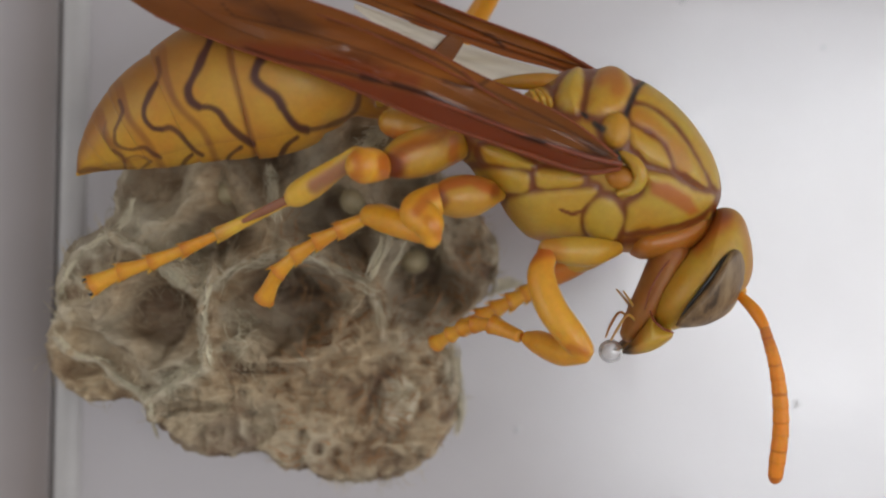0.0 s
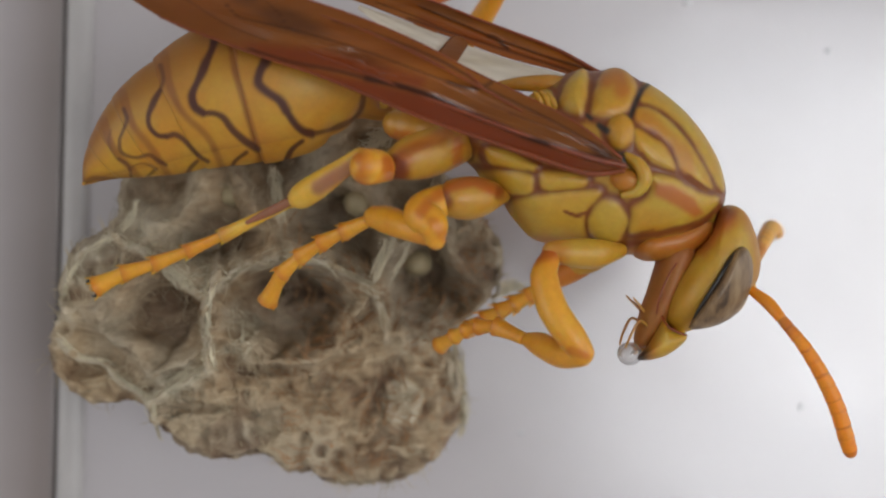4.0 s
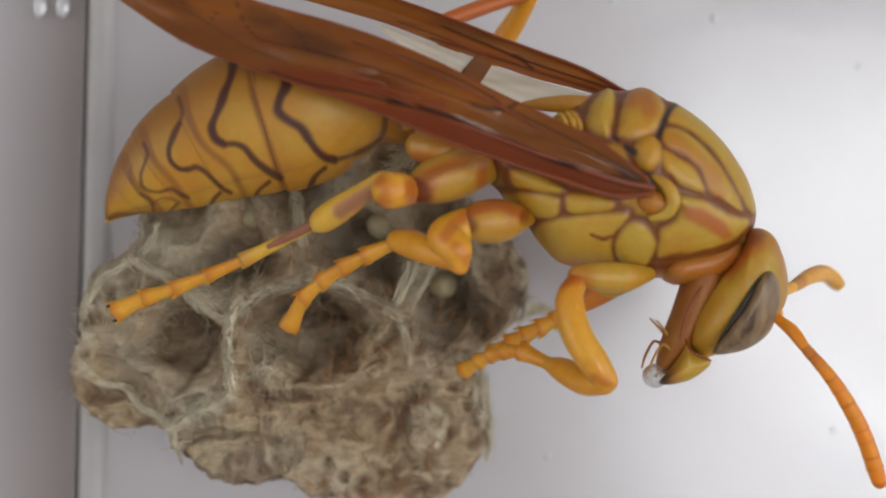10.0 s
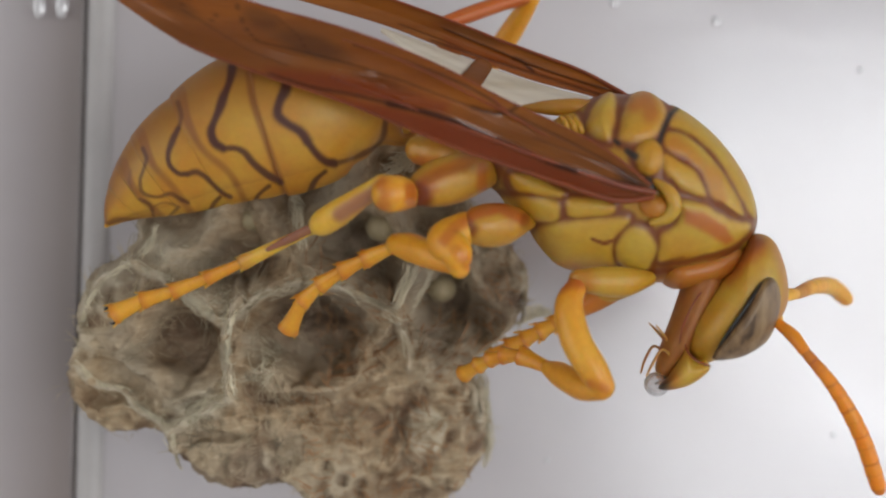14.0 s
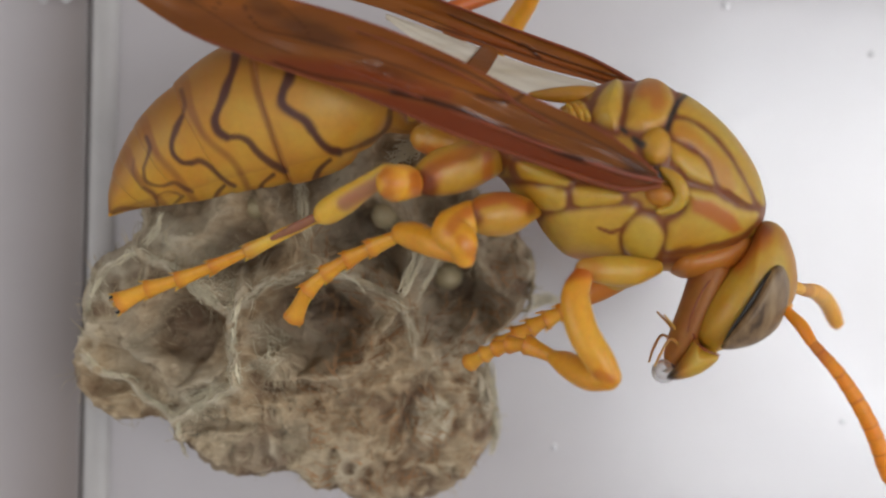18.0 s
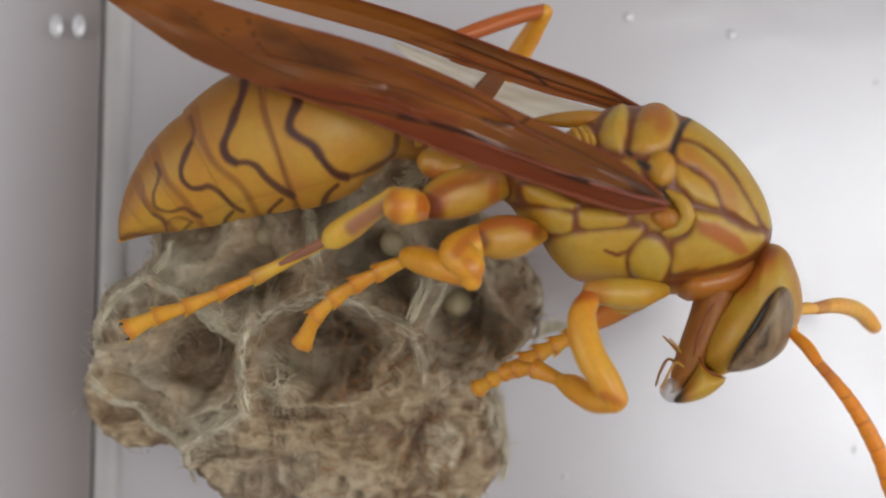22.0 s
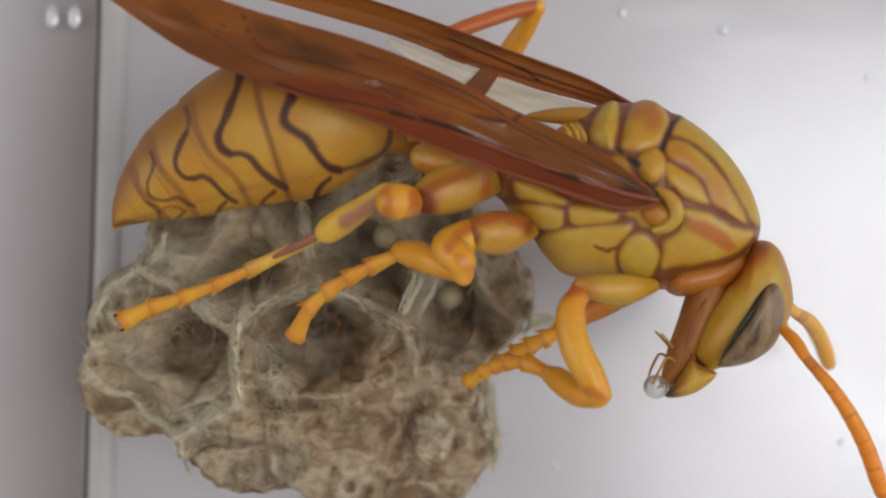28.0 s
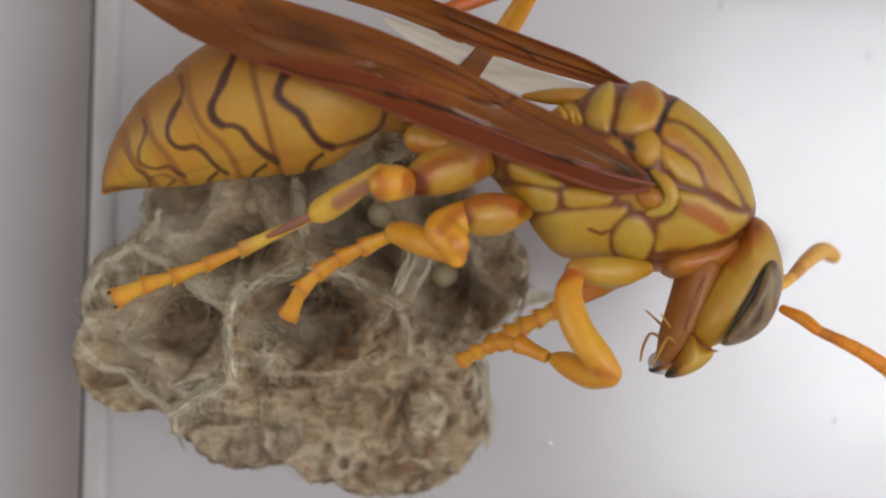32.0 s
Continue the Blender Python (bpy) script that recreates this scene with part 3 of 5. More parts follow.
    EDGE.extend(v[len(flat) - n:len(flat)])
    keep = rng.random(len(flat)) < 0.16 * np.repeat(np.linspace(0.004, 1.0, m), n)
    FACING.extend(v[:len(flat)][keep])
    total = m + 16
    faces = {}
    for i in range(total - 1):
        for j in range(n):
            k = owner[i * n + j]
            faces.setdefault(k, []).append((i * n + j, i * n + (j + 1) % n, (i + 1) * n + (j + 1) % n, (i + 1) * n + j))
    for k, fs in sorted(faces.items()):
        used = sorted({a for f in fs for a in f})
        back = {o: a for a, o in enumerate(used)}
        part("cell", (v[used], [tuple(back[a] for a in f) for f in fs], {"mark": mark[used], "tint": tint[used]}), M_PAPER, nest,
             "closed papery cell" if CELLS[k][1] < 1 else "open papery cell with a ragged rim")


comb_parts()
part("pedicel", tube([(NB[0], 0.0, NB[2]), (NB[0] + 0.2, -1.0, NB[2] - 0.1), (NB[0], -3.2, NB[2])], [1.9, 1.1, 1.8], rough=0.15), M_PAPER, nest, "dark stalk on the wall")
# loose fibres along the rims and over the paper


def fibre(p, d, length, r):
    p, d = np.asarray(p, float), np.asarray(d, float)
    b = rng.normal(0, 0.14, 3) * length
    pts = [p, p + d * length * 0.5 + b, p + d * length + b * rng.uniform(-0.5, 1.2)]
    return tube(pts, [r, r * 0.9, r * 0.35], n=4, per=3, ends=False)


strands, rim_strands = [], []
rims = np.array(RIMS)
for p in rims[rng.permutation(len(rims))[:480]]:
    gap = np.linalg.norm(rims - p, axis=1)
    near = np.flatnonzero((gap > 0.35) & (gap < 1.1))
    if len(near):
        d = rims[rng.choice(near)] - p
        d = d / np.linalg.norm(d) + rng.normal(0, 0.16, 3)
        rim_strands.append(fibre(p + rng.normal(0, 0.05, 3), d, rng.uniform(0.3, 1.1), rng.uniform(0.010, 0.026)))
for p in rng.choice(np.array(FACING), 3300, replace=False):
    a = 5.0 * noise.noise(Vector(p) * 0.28) + rng.normal(0, 0.55)
    d = np.array((math.cos(a), rng.normal(0, 0.15), math.sin(a)))
    strands.append(fibre(p + np.array((0, -0.03, 0)), d, rng.uniform(0.25, 0.9), rng.uniform(0.006, 0.016)))
frayed = []
for p in EDGE:
    out = np.array((p[0] - NB[0], 0.0, p[2] - NB[2]))
    out /= np.linalg.norm(out)
    for _ in range(3 if out[0] > 0.35 else rng.integers(0, 2)):
        frayed.append(fibre(p + rng.normal(0, 0.12, 3) - out * 0.35, out * 0.25 + rng.normal(0, 0.6, 3) * (1, 0.5, 1), rng.uniform(0.25, 0.7), rng.uniform(0.008, 0.024)))
tagged(part("frayed_edge", joined(*frayed), M_FIBRE, nest, "frayed brown fibres along the nest's free edge"), kind="stuff")
rusty = []
face = np.array(FACING)
face = face[(face[:, 0] > -5.0) & (face[:, 2] < 0.5 - 0.6 * (face[:, 0] + 5.0) * (face[:, 0] < 0) - 3.0 * (face[:, 0] >= 0) * (face[:, 0] < 2.0))]
for p in face[rng.permutation(len(face))[:650]]:
    a = 2.2 + 3.0 * noise.noise(Vector(p) * 0.35) + rng.normal(0, 0.5)
    rusty.append(fibre(p + np.array((0, -0.05, 0)), np.array((math.cos(a), rng.normal(0, 0.2), math.sin(a))), rng.uniform(0.3, 1.0), rng.uniform(0.010, 0.026)))
tagged(part("rusty_fibre", joined(*rusty), M_RUST, nest, "rust-brown fibres over the closed cells"), kind="stuff")
tagged(part("fibre_mat", joined(*strands), M_FIBRE, nest, "matted plant fibres in the paper"), kind="stuff")
tagged(part("rim_fibre", joined(*rim_strands), M_PALE, nest, "pale frayed fibres along the cell rims"), kind="stuff")
front = FRONT[0]
front_x, front_z = front[:, 0] * 43.54 / (58.54 + front[:, 1]), front[:, 2] * 43.54 / (58.54 + front[:, 1])


def on_nest(line, proud=0.12):
    """Carries a side-view line onto the nest's front."""
    out = []
    for x, z in line:
        y = front[np.hypot(front_x - x, front_z - z).argmin(), 1] - proud
        out.append((x * (58.54 + y) / 43.54, y, z * (58.54 + y) / 43.54))
    return out


STRANDS = [([(-5.33, -9.60, 2.13), (-5.16, -10.00, 1.04), (-5.04, -9.90, -0.11)], 0.22), ([(-0.02, -9.60, -0.71), (-0.35, -9.40, -1.49), (-0.85, -9.10, -2.41)], 0.09), ([(-0.58, -9.70, -0.45), (-0.99, -9.60, -1.38), (-1.45, -9.30, -2.36)], 0.16), ([(-0.90, -9.70, -0.58), (-1.21, -9.50, -1.38), (-1.56, -9.20, -2.28)], 0.16),
           ([(-10.66, -9.20, 0.93), (-10.86, -9.30, 0.24), (-11.37, -9.50, -0.50)], 0.14), ([(-1.75, -11.00, 2.86), (-1.12, -11.20, 3.14), (-0.38, -11.00, 3.61)], 0.30), ([(-1.65, -11.00, 3.26), (-1.02, -11.20, 3.39), (-0.50, -11.00, 3.74)], 0.24), ([(3.57, -6.50, -2.54), (4.37, -5.00, -2.52), (5.26, -3.60, -2.77)], 0.20), ([(3.34, -6.50, -3.06), (4.26, -5.00, -2.75), (5.21, -3.60, -2.58)], 0.16)]
STRANDS += [(on_nest(line), w) for line, w in [(q[0], 0.11 if q[1] > 0.85 else 0.12 if q[1] > 0.55 else 0.08) for q in CRESTS] + [([(-8.68, -1.28), (-8.30, -1.66), (-7.88, -1.99), (-7.50, -2.28)], 0.2), ([(-8.39, -1.36), (-8.01, -1.74), (-7.53, -2.05)], 0.18), ([(-7.25, -1.13), (-6.96, -1.99), (-7.00, -2.85)], 0.16), ([(-8.49, -5.72), (-7.92, -5.24), (-7.34, -5.05), (-6.77, -4.99)], 0.18), ([(1.64, -4.00), (1.80, -5.33), (1.91, -6.67), (1.76, -7.44)], 0.16), ([(1.64, -4.00), (1.80, -5.33), (1.91, -6.67), (1.76, -7.44)], 0.10)]]
RUSTY = [(on_nest(line, 0.2), w) for line, w in (([(-3.37, -4.03), (-2.56, -3.80), (-1.61, -3.38), (-1.19, -3.00)], 0.10), ([(-3.52, -4.34), (-2.66, -4.23), (-1.61, -3.80)], 0.10))]
DULL = {14, 15, 16, 17}     # strands as brown as the paper
for k, (path, w) in enumerate(STRANDS + RUSTY):
    line = spline(path, 6)
    bundle = []
    if w == 0.11:
        cord = line + rng.normal(0, 0.03, line.shape)
        bundle.append(tube(cord, [float(w * q) for q in rng.uniform(0.28, 0.75, len(cord))], 7, 2, 0.7, True, 0.02))
    for _ in range(int(44 * w / 0.12)):
        a, b = sorted(rng.integers(0, len(line), 2))
        if b - a > 2:
            side = rng.normal(0, w * 0.45, 3)
            pts = line[a:b + 1:2] + side + rng.normal(0, w * 0.30, (len(line[a:b + 1:2]), 3)) + np.array((0, 0.15, 0))
            if len(pts) > 1:
                r = rng.uniform(0.008, 0.024)
                bundle.append(tube(pts, [r] * (len(pts) - 1) + [r * 0.4], 5, 3, 0.8, False))
    rust = k >= len(STRANDS)
    tagged(part("paper_strand", joined(*bundle), M_RUST if rust else M_FIBRE if k in DULL else M_PALE, nest, "rust-brown tuft of plant fibres" if rust else "pale frayed strand of paper"), kind="stuff")

egg = part("egg", ball((0, 0, 0), (0.60, 0.80, 0.56), 24), M_EGG, None)
tagged(egg, "small cream egg inside a nest cell", "egg", "eggs in the nest")
egg.matrix_basis = pose(*(Vector((-7.19, -7.70, 1.27)) * MM), 10, 0, 8)
copy_thing(egg, pose(*(Vector((-2.10, -7.60, 0.87)) * MM), -8, 0, 5))
copy_thing(egg, pose(*(Vector((0.36, -5.75, -1.62)) * MM), 5, 0, -6))

# ---------------------------------------------------------------- wasp
WASP_O = (-0.51, -10.00, -2.54)
wasp = thing("paper_wasp", WASP_O, "yellow paper wasp with rust-brown lines standing on its nest", "wasp")

# thorax: upright oval sections, then raised plates parted by brown seams
SECTIONS = [  # along, middle height, half height, half width
    ((-0.24, -13.00, 3.82), 0.28, 0.28), ((0.32, -13.00, 3.70), 0.52, 0.80), ((1.32, -13.00, 3.38), 0.76, 1.48), ((2.32, -13.00, 2.98), 1.04, 1.90), ((3.32, -13.00, 2.46), 1.68, 2.28),
    ((4.32, -13.00, 2.10), 2.48, 2.56), ((5.02, -13.00, 2.22), 2.92, 2.68), ((5.72, -13.00, 2.36), 3.14, 2.76), ((6.72, -13.00, 2.34), 3.24, 2.86), ((7.92, -13.00, 2.18), 3.20, 2.84),
    ((9.12, -13.00, 1.86), 2.84, 2.60), ((10.12, -13.00, 1.58), 2.24, 2.08), ((10.92, -13.00, 1.34), 1.40, 1.36), ((11.30, -13.00, 1.18), 0.72, 0.76), ((11.48, -13.00, 1.12), 0.12, 0.16),
]
PLATES = [  # name, outline seen from the side
    ("scutum", [(7.88, 4.00), (8.37, 3.98), (9.06, 3.54), (9.71, 2.81), (10.21, 2.03), (10.55, 1.32), (10.34, 1.17), (9.87, 1.51), (9.45, 1.84), (9.25, 2.31), (9.02, 2.77), (8.49, 3.19), (7.84, 3.54)]),
    ("scutum_crest", [(8.01, 4.26), (8.11, 4.61), (8.24, 4.99), (9.29, 4.55), (10.29, 3.37), (10.86, 2.12), (10.98, 1.20), (10.73, 1.32), (10.29, 2.12), (9.77, 2.98), (9.14, 3.69), (8.43, 4.13)]),
    ("scutum_lobe", [(7.80, 3.31), (8.43, 3.00), (8.91, 2.66), (9.14, 2.22), (9.18, 1.87), (8.64, 1.99), (8.18, 2.31), (7.84, 2.70)]),
    ("scutellum", [(6.27, 3.84), (6.37, 4.51), (6.58, 5.14), (7.00, 5.47), (7.57, 5.28), (7.88, 4.74), (7.69, 4.19), (7.42, 3.84), (7.00, 3.71), (6.62, 3.71)]),
    ("axilla", [(6.85, 3.42), (7.04, 3.71), (7.42, 3.79), (7.72, 3.50), (7.76, 3.04), (7.53, 2.66), (7.19, 2.58), (6.92, 2.85)]),
    ("metanotum", [(5.16, 4.26), (5.35, 4.80), (5.66, 5.22), (5.97, 5.37), (6.16, 5.14), (6.12, 4.51), (5.97, 3.84), (5.70, 3.77), (5.32, 3.96)]),
    ("propodeum", [(0.31, 4.03), (2.22, 4.23), (3.37, 4.46), (3.75, 4.30), (4.13, 3.65), (3.94, 3.31), (2.22, 3.08), (1.07, 2.98)]),
    ("propodeum_lobe", [(3.86, 4.46), (4.63, 4.68), (4.97, 4.34), (4.86, 3.73), (4.36, 3.88)]),
    ("pronotum", [(8.37, 1.70), (9.14, 1.59), (10.10, 1.07), (10.75, 0.94), (10.63, 0.59), (10.06, 0.17), (9.14, -0.13), (7.95, -0.33), (7.61, -0.27), (7.69, 0.25), (7.76, 0.59), (8.18, 0.86), (8.37, 1.26)]),
    ("side_plate", [(6.20, 0.21), (6.58, 0.75), (7.04, 0.80), (7.34, 0.55), (7.57, 0.17), (7.46, -0.27), (7.19, -0.63), (6.65, -0.71), (6.27, -0.36)]),
    ("breast_plate", [(3.40, 0.50), (3.65, 0.82), (4.89, 1.05), (6.23, 1.17), (6.62, 1.07), (6.46, 0.82), (6.12, 0.44), (6.04, 0.02), (6.12, -0.40), (6.42, -0.75), (5.28, -0.75), (4.32, -0.59), (3.84, -0.27), (3.56, 0.02)]),
    ("upper_side_plate", [(4.51, 1.70), (4.89, 1.80), (5.66, 1.70), (6.14, 1.51), (6.00, 1.24), (5.28, 1.15), (4.61, 1.17), (4.47, 1.43)]),
    ("rear_side_plate", [(1.99, 1.74), (2.98, 1.82), (4.13, 1.70), (4.26, 1.26), (4.05, 1.01), (3.37, 1.03), (2.70, 1.17), (2.22, 1.40)]),
    ("hind_side_plate", [(2.60, 2.60), (3.37, 2.50), (4.32, 2.03), (4.23, 1.82), (3.37, 1.93), (2.70, 2.12)]),
    ("throat_plate", [(6.81, -0.94), (7.76, -0.82), (9.10, -0.75), (10.21, -0.13), (10.63, 0.31), (10.44, -0.36), (9.29, -1.22), (7.57, -1.32)]),
]
THORAX_Y = -13.0


def rounded(poly):
    """A closed outline with its corners smoothed."""
    p = np.asarray(poly, float)
    return spline(np.vstack([p[-1:], p, p[:2]]), 4)[4:-5]




def thorax_parts():
    n = 230
    s = np.array([(a[0], a[2], b, c) for a, b, c in SECTIONS])
    d = spline(s, 20)
    ang = np.linspace(0, 2 * np.pi, n, endpoint=False)
    rings = []
    for x, z, h, w in d:
        h, w = max(h, 0.02), max(w, 0.02)
        rings.append(np.stack([np.full(n, x), THORAX_Y - w * np.sin(ang), z + h * np.cos(ang)], 1))
    rings = np.array(rings)
    v, f = skin(rings)
    # outward normals by the oval
    nrm = np.zeros_like(v)
    for i, (x, z, h, w) in enumerate(d):
        q = rings[i] - (x, THORAX_Y, z)
        nrm[i * n:(i + 1) * n] = q / np.array((1, max(w, .02) ** 2, max(h, .02) ** 2))
    nrm /= np.linalg.norm(nrm, axis=1)[:, None] + 1e-9
    k = (58.54 + v[:, 1]) / (58.54 - 15.0)
    px, pz = v[:, 0] / k, v[:, 2] / k
    far = v[:, 1] > THORAX_Y
    px, pz = np.where(far, v[:, 0] * 0.985, px), np.where(far, v[:, 2], pz)
    dist = np.array([poly_distance(px, pz, rounded(o)) for _, o in PLATES])
    which, near = dist.argmin(0), dist.min(0)
    inner = 0.03 - near + 0.035 * np.array([noise.noise(Vector(p) * 2.6) for p in v])
    high = np.array([{"scutellum": 0.22, "axilla": 0.24, "metanotum": 0.26, "side_plate": 0.12, "scutum_crest": 0.06, "scutum": 0.09, "pronotum": 0.12, "scutum_lobe": 0.09, "breast_plate": 0.12}.get(o, 0.14) for o, _ in PLATES])[which]
    lift = np.where(inner > 0, high * (1 - np.exp(-(np.maximum(inner, 0) / (0.10 + 0.4 * high)) ** 1.3)), -0.04 * sm(0.0, -0.12, inner))
    v = v + nrm * lift[:, None]
    mark = 0.92 * sm(0.13, -0.05, inner) * (1 - 0.88 * sm(-0.14, -0.38, inner))
    tint = np.zeros(len(v))
    red = poly_distance(px, pz, [(8.45, 1.43), (9.14, 1.34), (9.90, 0.88), (10.21, 0.38), (9.90, 0.25), (9.29, 0.63), (8.49, 1.01)])
    tint = np.maximum(tint, 0.85 * sm(0.12, -0.12, red))
    tint = np.maximum(tint, 0.7 * sm(0.5, 0.1, line_distance(px, pz, [(6.81, 4.88), (7.19, 4.95), (7.30, 4.53)])))
    tint = np.maximum(tint, 0.55 * sm(0.5, 0.1, line_distance(px, pz, [(3.75, -0.55), (5.28, -0.82), (7.57, -0.98), (8.72, -0.98)])))
    tint = np.maximum(tint, 0.45 * sm(0.45, 0.1, line_distance(px, pz, [(8.15, 3.61), (8.91, 2.96), (9.52, 2.31), (9.68, 1.78)])))
    mark = np.maximum(mark, sm(0.07, 0.02, line_distance(px, pz, [(5.32, 0.48), (5.70, 0.36), (6.12, 0.38)])))
    soot = np.zeros(len(v))
    for line, w in (([(7.65, 3.75), (7.80, 4.19), (8.01, 4.65), (8.26, 4.84)], 0.15), ([(6.54, 3.42), (6.83, 3.21)], 0.17), ([(6.86, 2.39), (7.42, 2.28)], 0.34), ([(6.12, 3.77), (6.27, 3.65)], 0.10)):
        soot = np.maximum(soot, 0.95 * sm(w, w * 0.25, line_distance(px, pz, line)))
    for line, w, e in (([(8.03, 2.43), (8.34, 2.05), (8.91, 1.84), (9.71, 1.63), (10.29, 1.22), (10.63, 1.07)], 0.13, 0.9), ([(5.39, 0.44), (5.76, 0.29), (6.04, 0.33)], 0.08, 0.85), ([(4.38, 1.84), (4.36, 1.13)], 0.13, 0.85), ([(7.34, 0.63), (7.57, 0.33)], 0.10, 0.7)):
        mark = np.maximum(mark, e * sm(w, w * 0.3, line_distance(px, pz, line)))
    mark = np.maximum(mark, 0.85 * sm(0.42, 0.15, line_distance(px, pz, [(1.91, 2.28), (2.14, 2.70)])))
    mark = np.maximum(mark, 0.7 * sm(0.12, 0.03, line_distance(px, pz, [(8.07, -0.29), (8.45, -0.21)])))
    mark = np.minimum(mark, 1.0)
    owner = {}
    for face in f:
        i = face[0]
        key = which[i] if near[i] < 0.8 else -1
        owner.setdefault((key, bool(far[i]) if key >= 0 else False), []).append(face)
    for (key, side), faces in owner.items():
        used = sorted({i for q in faces for i in q})
        back = {o: a for a, o in enumerate(used)}
        geo = (v[used], [tuple(back[i] for i in q) for q in faces], {"mark": mark[used], "tint": tint[used], "soot": soot[used]})
        if key < 0:
            part("thorax", geo, M_BODY, wasp, "yellow shell below the plates")
        else:
            part(PLATES[key][0], geo, M_BODY, wasp)


thorax_parts()

# gaster: telescoping rings along a bent axis
GASTER = [  # axis point, half height, half width
    ((-0.68, -13.00, 4.04), 0.34, 0.30), ((-1.15, -13.00, 4.04), 0.38, 0.34), ((-1.60, -13.00, 4.30), 0.72, 0.80), ((-1.88, -13.00, 4.44), 1.38, 1.40), ((-2.58, -13.00, 4.72), 2.00, 1.90),
    ((-3.73, -13.00, 4.80), 2.53, 2.30), ((-5.18, -13.00, 4.67), 2.78, 2.42), ((-6.83, -13.00, 4.20), 2.64, 2.34), ((-8.33, -13.00, 3.46), 2.21, 2.05), ((-9.38, -13.00, 2.85), 1.86, 1.72),
    ((-10.18, -13.00, 2.29), 1.42, 1.35), ((-10.75, -13.00, 1.83), 1.00, 1.00), ((-11.26, -13.00, 1.31), 0.52, 0.60), ((-11.59, -13.00, 0.88), 0.10, 0.20),
]
RING_ENDS = (0, 6.45, 7.95, 9.4, 10.5, 11.3, 13)     # where the rings overlap, counted along the axis points
BANDS = [  # dark wavy lines seen from the side: line, half width, strength
    ([(-4.97, 5.76), (-5.09, 5.41), (-5.28, 5.03), (-5.32, 4.61), (-5.05, 4.32), (-4.57, 4.00), (-4.32, 3.65)], 0.19, 0.97), ([(-4.32, 3.65), (-4.00, 3.23), (-3.71, 3.00), (-3.40, 2.94)], 0.15, 0.97), ([(-3.40, 2.94), (-2.91, 3.06), (-2.33, 3.31), (-1.95, 3.56), (-1.74, 3.88), (-1.66, 4.38)], 0.10, 0.75),
    ([(-3.71, 2.66), (-4.03, 2.37), (-4.23, 1.97)], 0.10, 0.9), ([(-6.88, 6.18), (-6.98, 5.66), (-7.19, 5.09), (-7.42, 4.51), (-7.57, 4.03), (-7.46, 3.65), (-7.15, 3.44)], 0.155, 0.97), ([(-7.15, 3.44), (-6.77, 3.44), (-6.46, 3.29), (-6.16, 2.93), (-5.81, 2.64), (-5.43, 2.41), (-5.22, 2.31)], 0.13, 0.9),
    ([(-5.62, 2.16), (-5.97, 1.85), (-6.10, 1.51)], 0.085, 0.85), ([(-8.72, 4.99), (-8.60, 4.51), (-8.68, 4.13)], 0.09, 0.62), ([(-8.68, 4.13), (-8.91, 3.65), (-9.04, 3.23), (-8.97, 2.85), (-8.68, 2.58), (-8.37, 2.56)], 0.11, 0.92), ([(-8.37, 2.56), (-8.09, 2.64), (-7.80, 2.50), (-7.51, 2.22), (-7.19, 1.93), (-6.92, 1.78)], 0.10, 0.85),
    ([(-7.27, 1.78), (-7.51, 1.51), (-7.65, 1.13)], 0.075, 0.8), ([(-9.89, 3.42), (-9.77, 3.08), (-9.87, 2.70), (-9.98, 2.39)], 0.07, 0.75), ([(-9.98, 2.39), (-9.94, 2.03), (-9.73, 1.84), (-9.35, 1.78), (-8.95, 1.89), (-8.66, 1.74), (-8.34, 1.59)], 0.075, 0.7), ([(-8.68, 1.43), (-8.97, 1.13), (-9.20, 0.86)], 0.065, 0.65),
    ([(-9.98, 1.70), (-9.64, 1.51), (-9.52, 1.17), (-9.43, 0.86)], 0.06, 0.6), ([(-9.56, 1.43), (-9.14, 1.59), (-8.64, 1.43)], 0.05, 0.45), ([(-11.09, 0.86), (-10.67, 1.01), (-9.83, 0.98), (-9.45, 0.99)], 0.08, 0.5), ([(-10.29, 2.70), (-10.34, 2.22), (-10.06, 1.70)], 0.04, 0.3),
]
CREASES = [[(-6.29, 5.95), (-6.16, 4.99), (-5.77, 3.84), (-5.43, 2.89), (-5.05, 1.84)], [(-8.59, 5.37), (-8.39, 4.42), (-7.88, 3.42), (-6.96, 2.60), (-6.35, 1.51)], [(-9.98, 4.00), (-9.54, 2.89), (-8.87, 2.12), (-8.07, 1.01)], [(-10.55, 2.98), (-10.21, 2.12), (-9.45, 1.32), (-9.02, 0.86)]]


BANDS = [(spline(line, 5), w, e) for line, w, e in BANDS]
CREASES = [spline(line, 5) for line in CREASES]


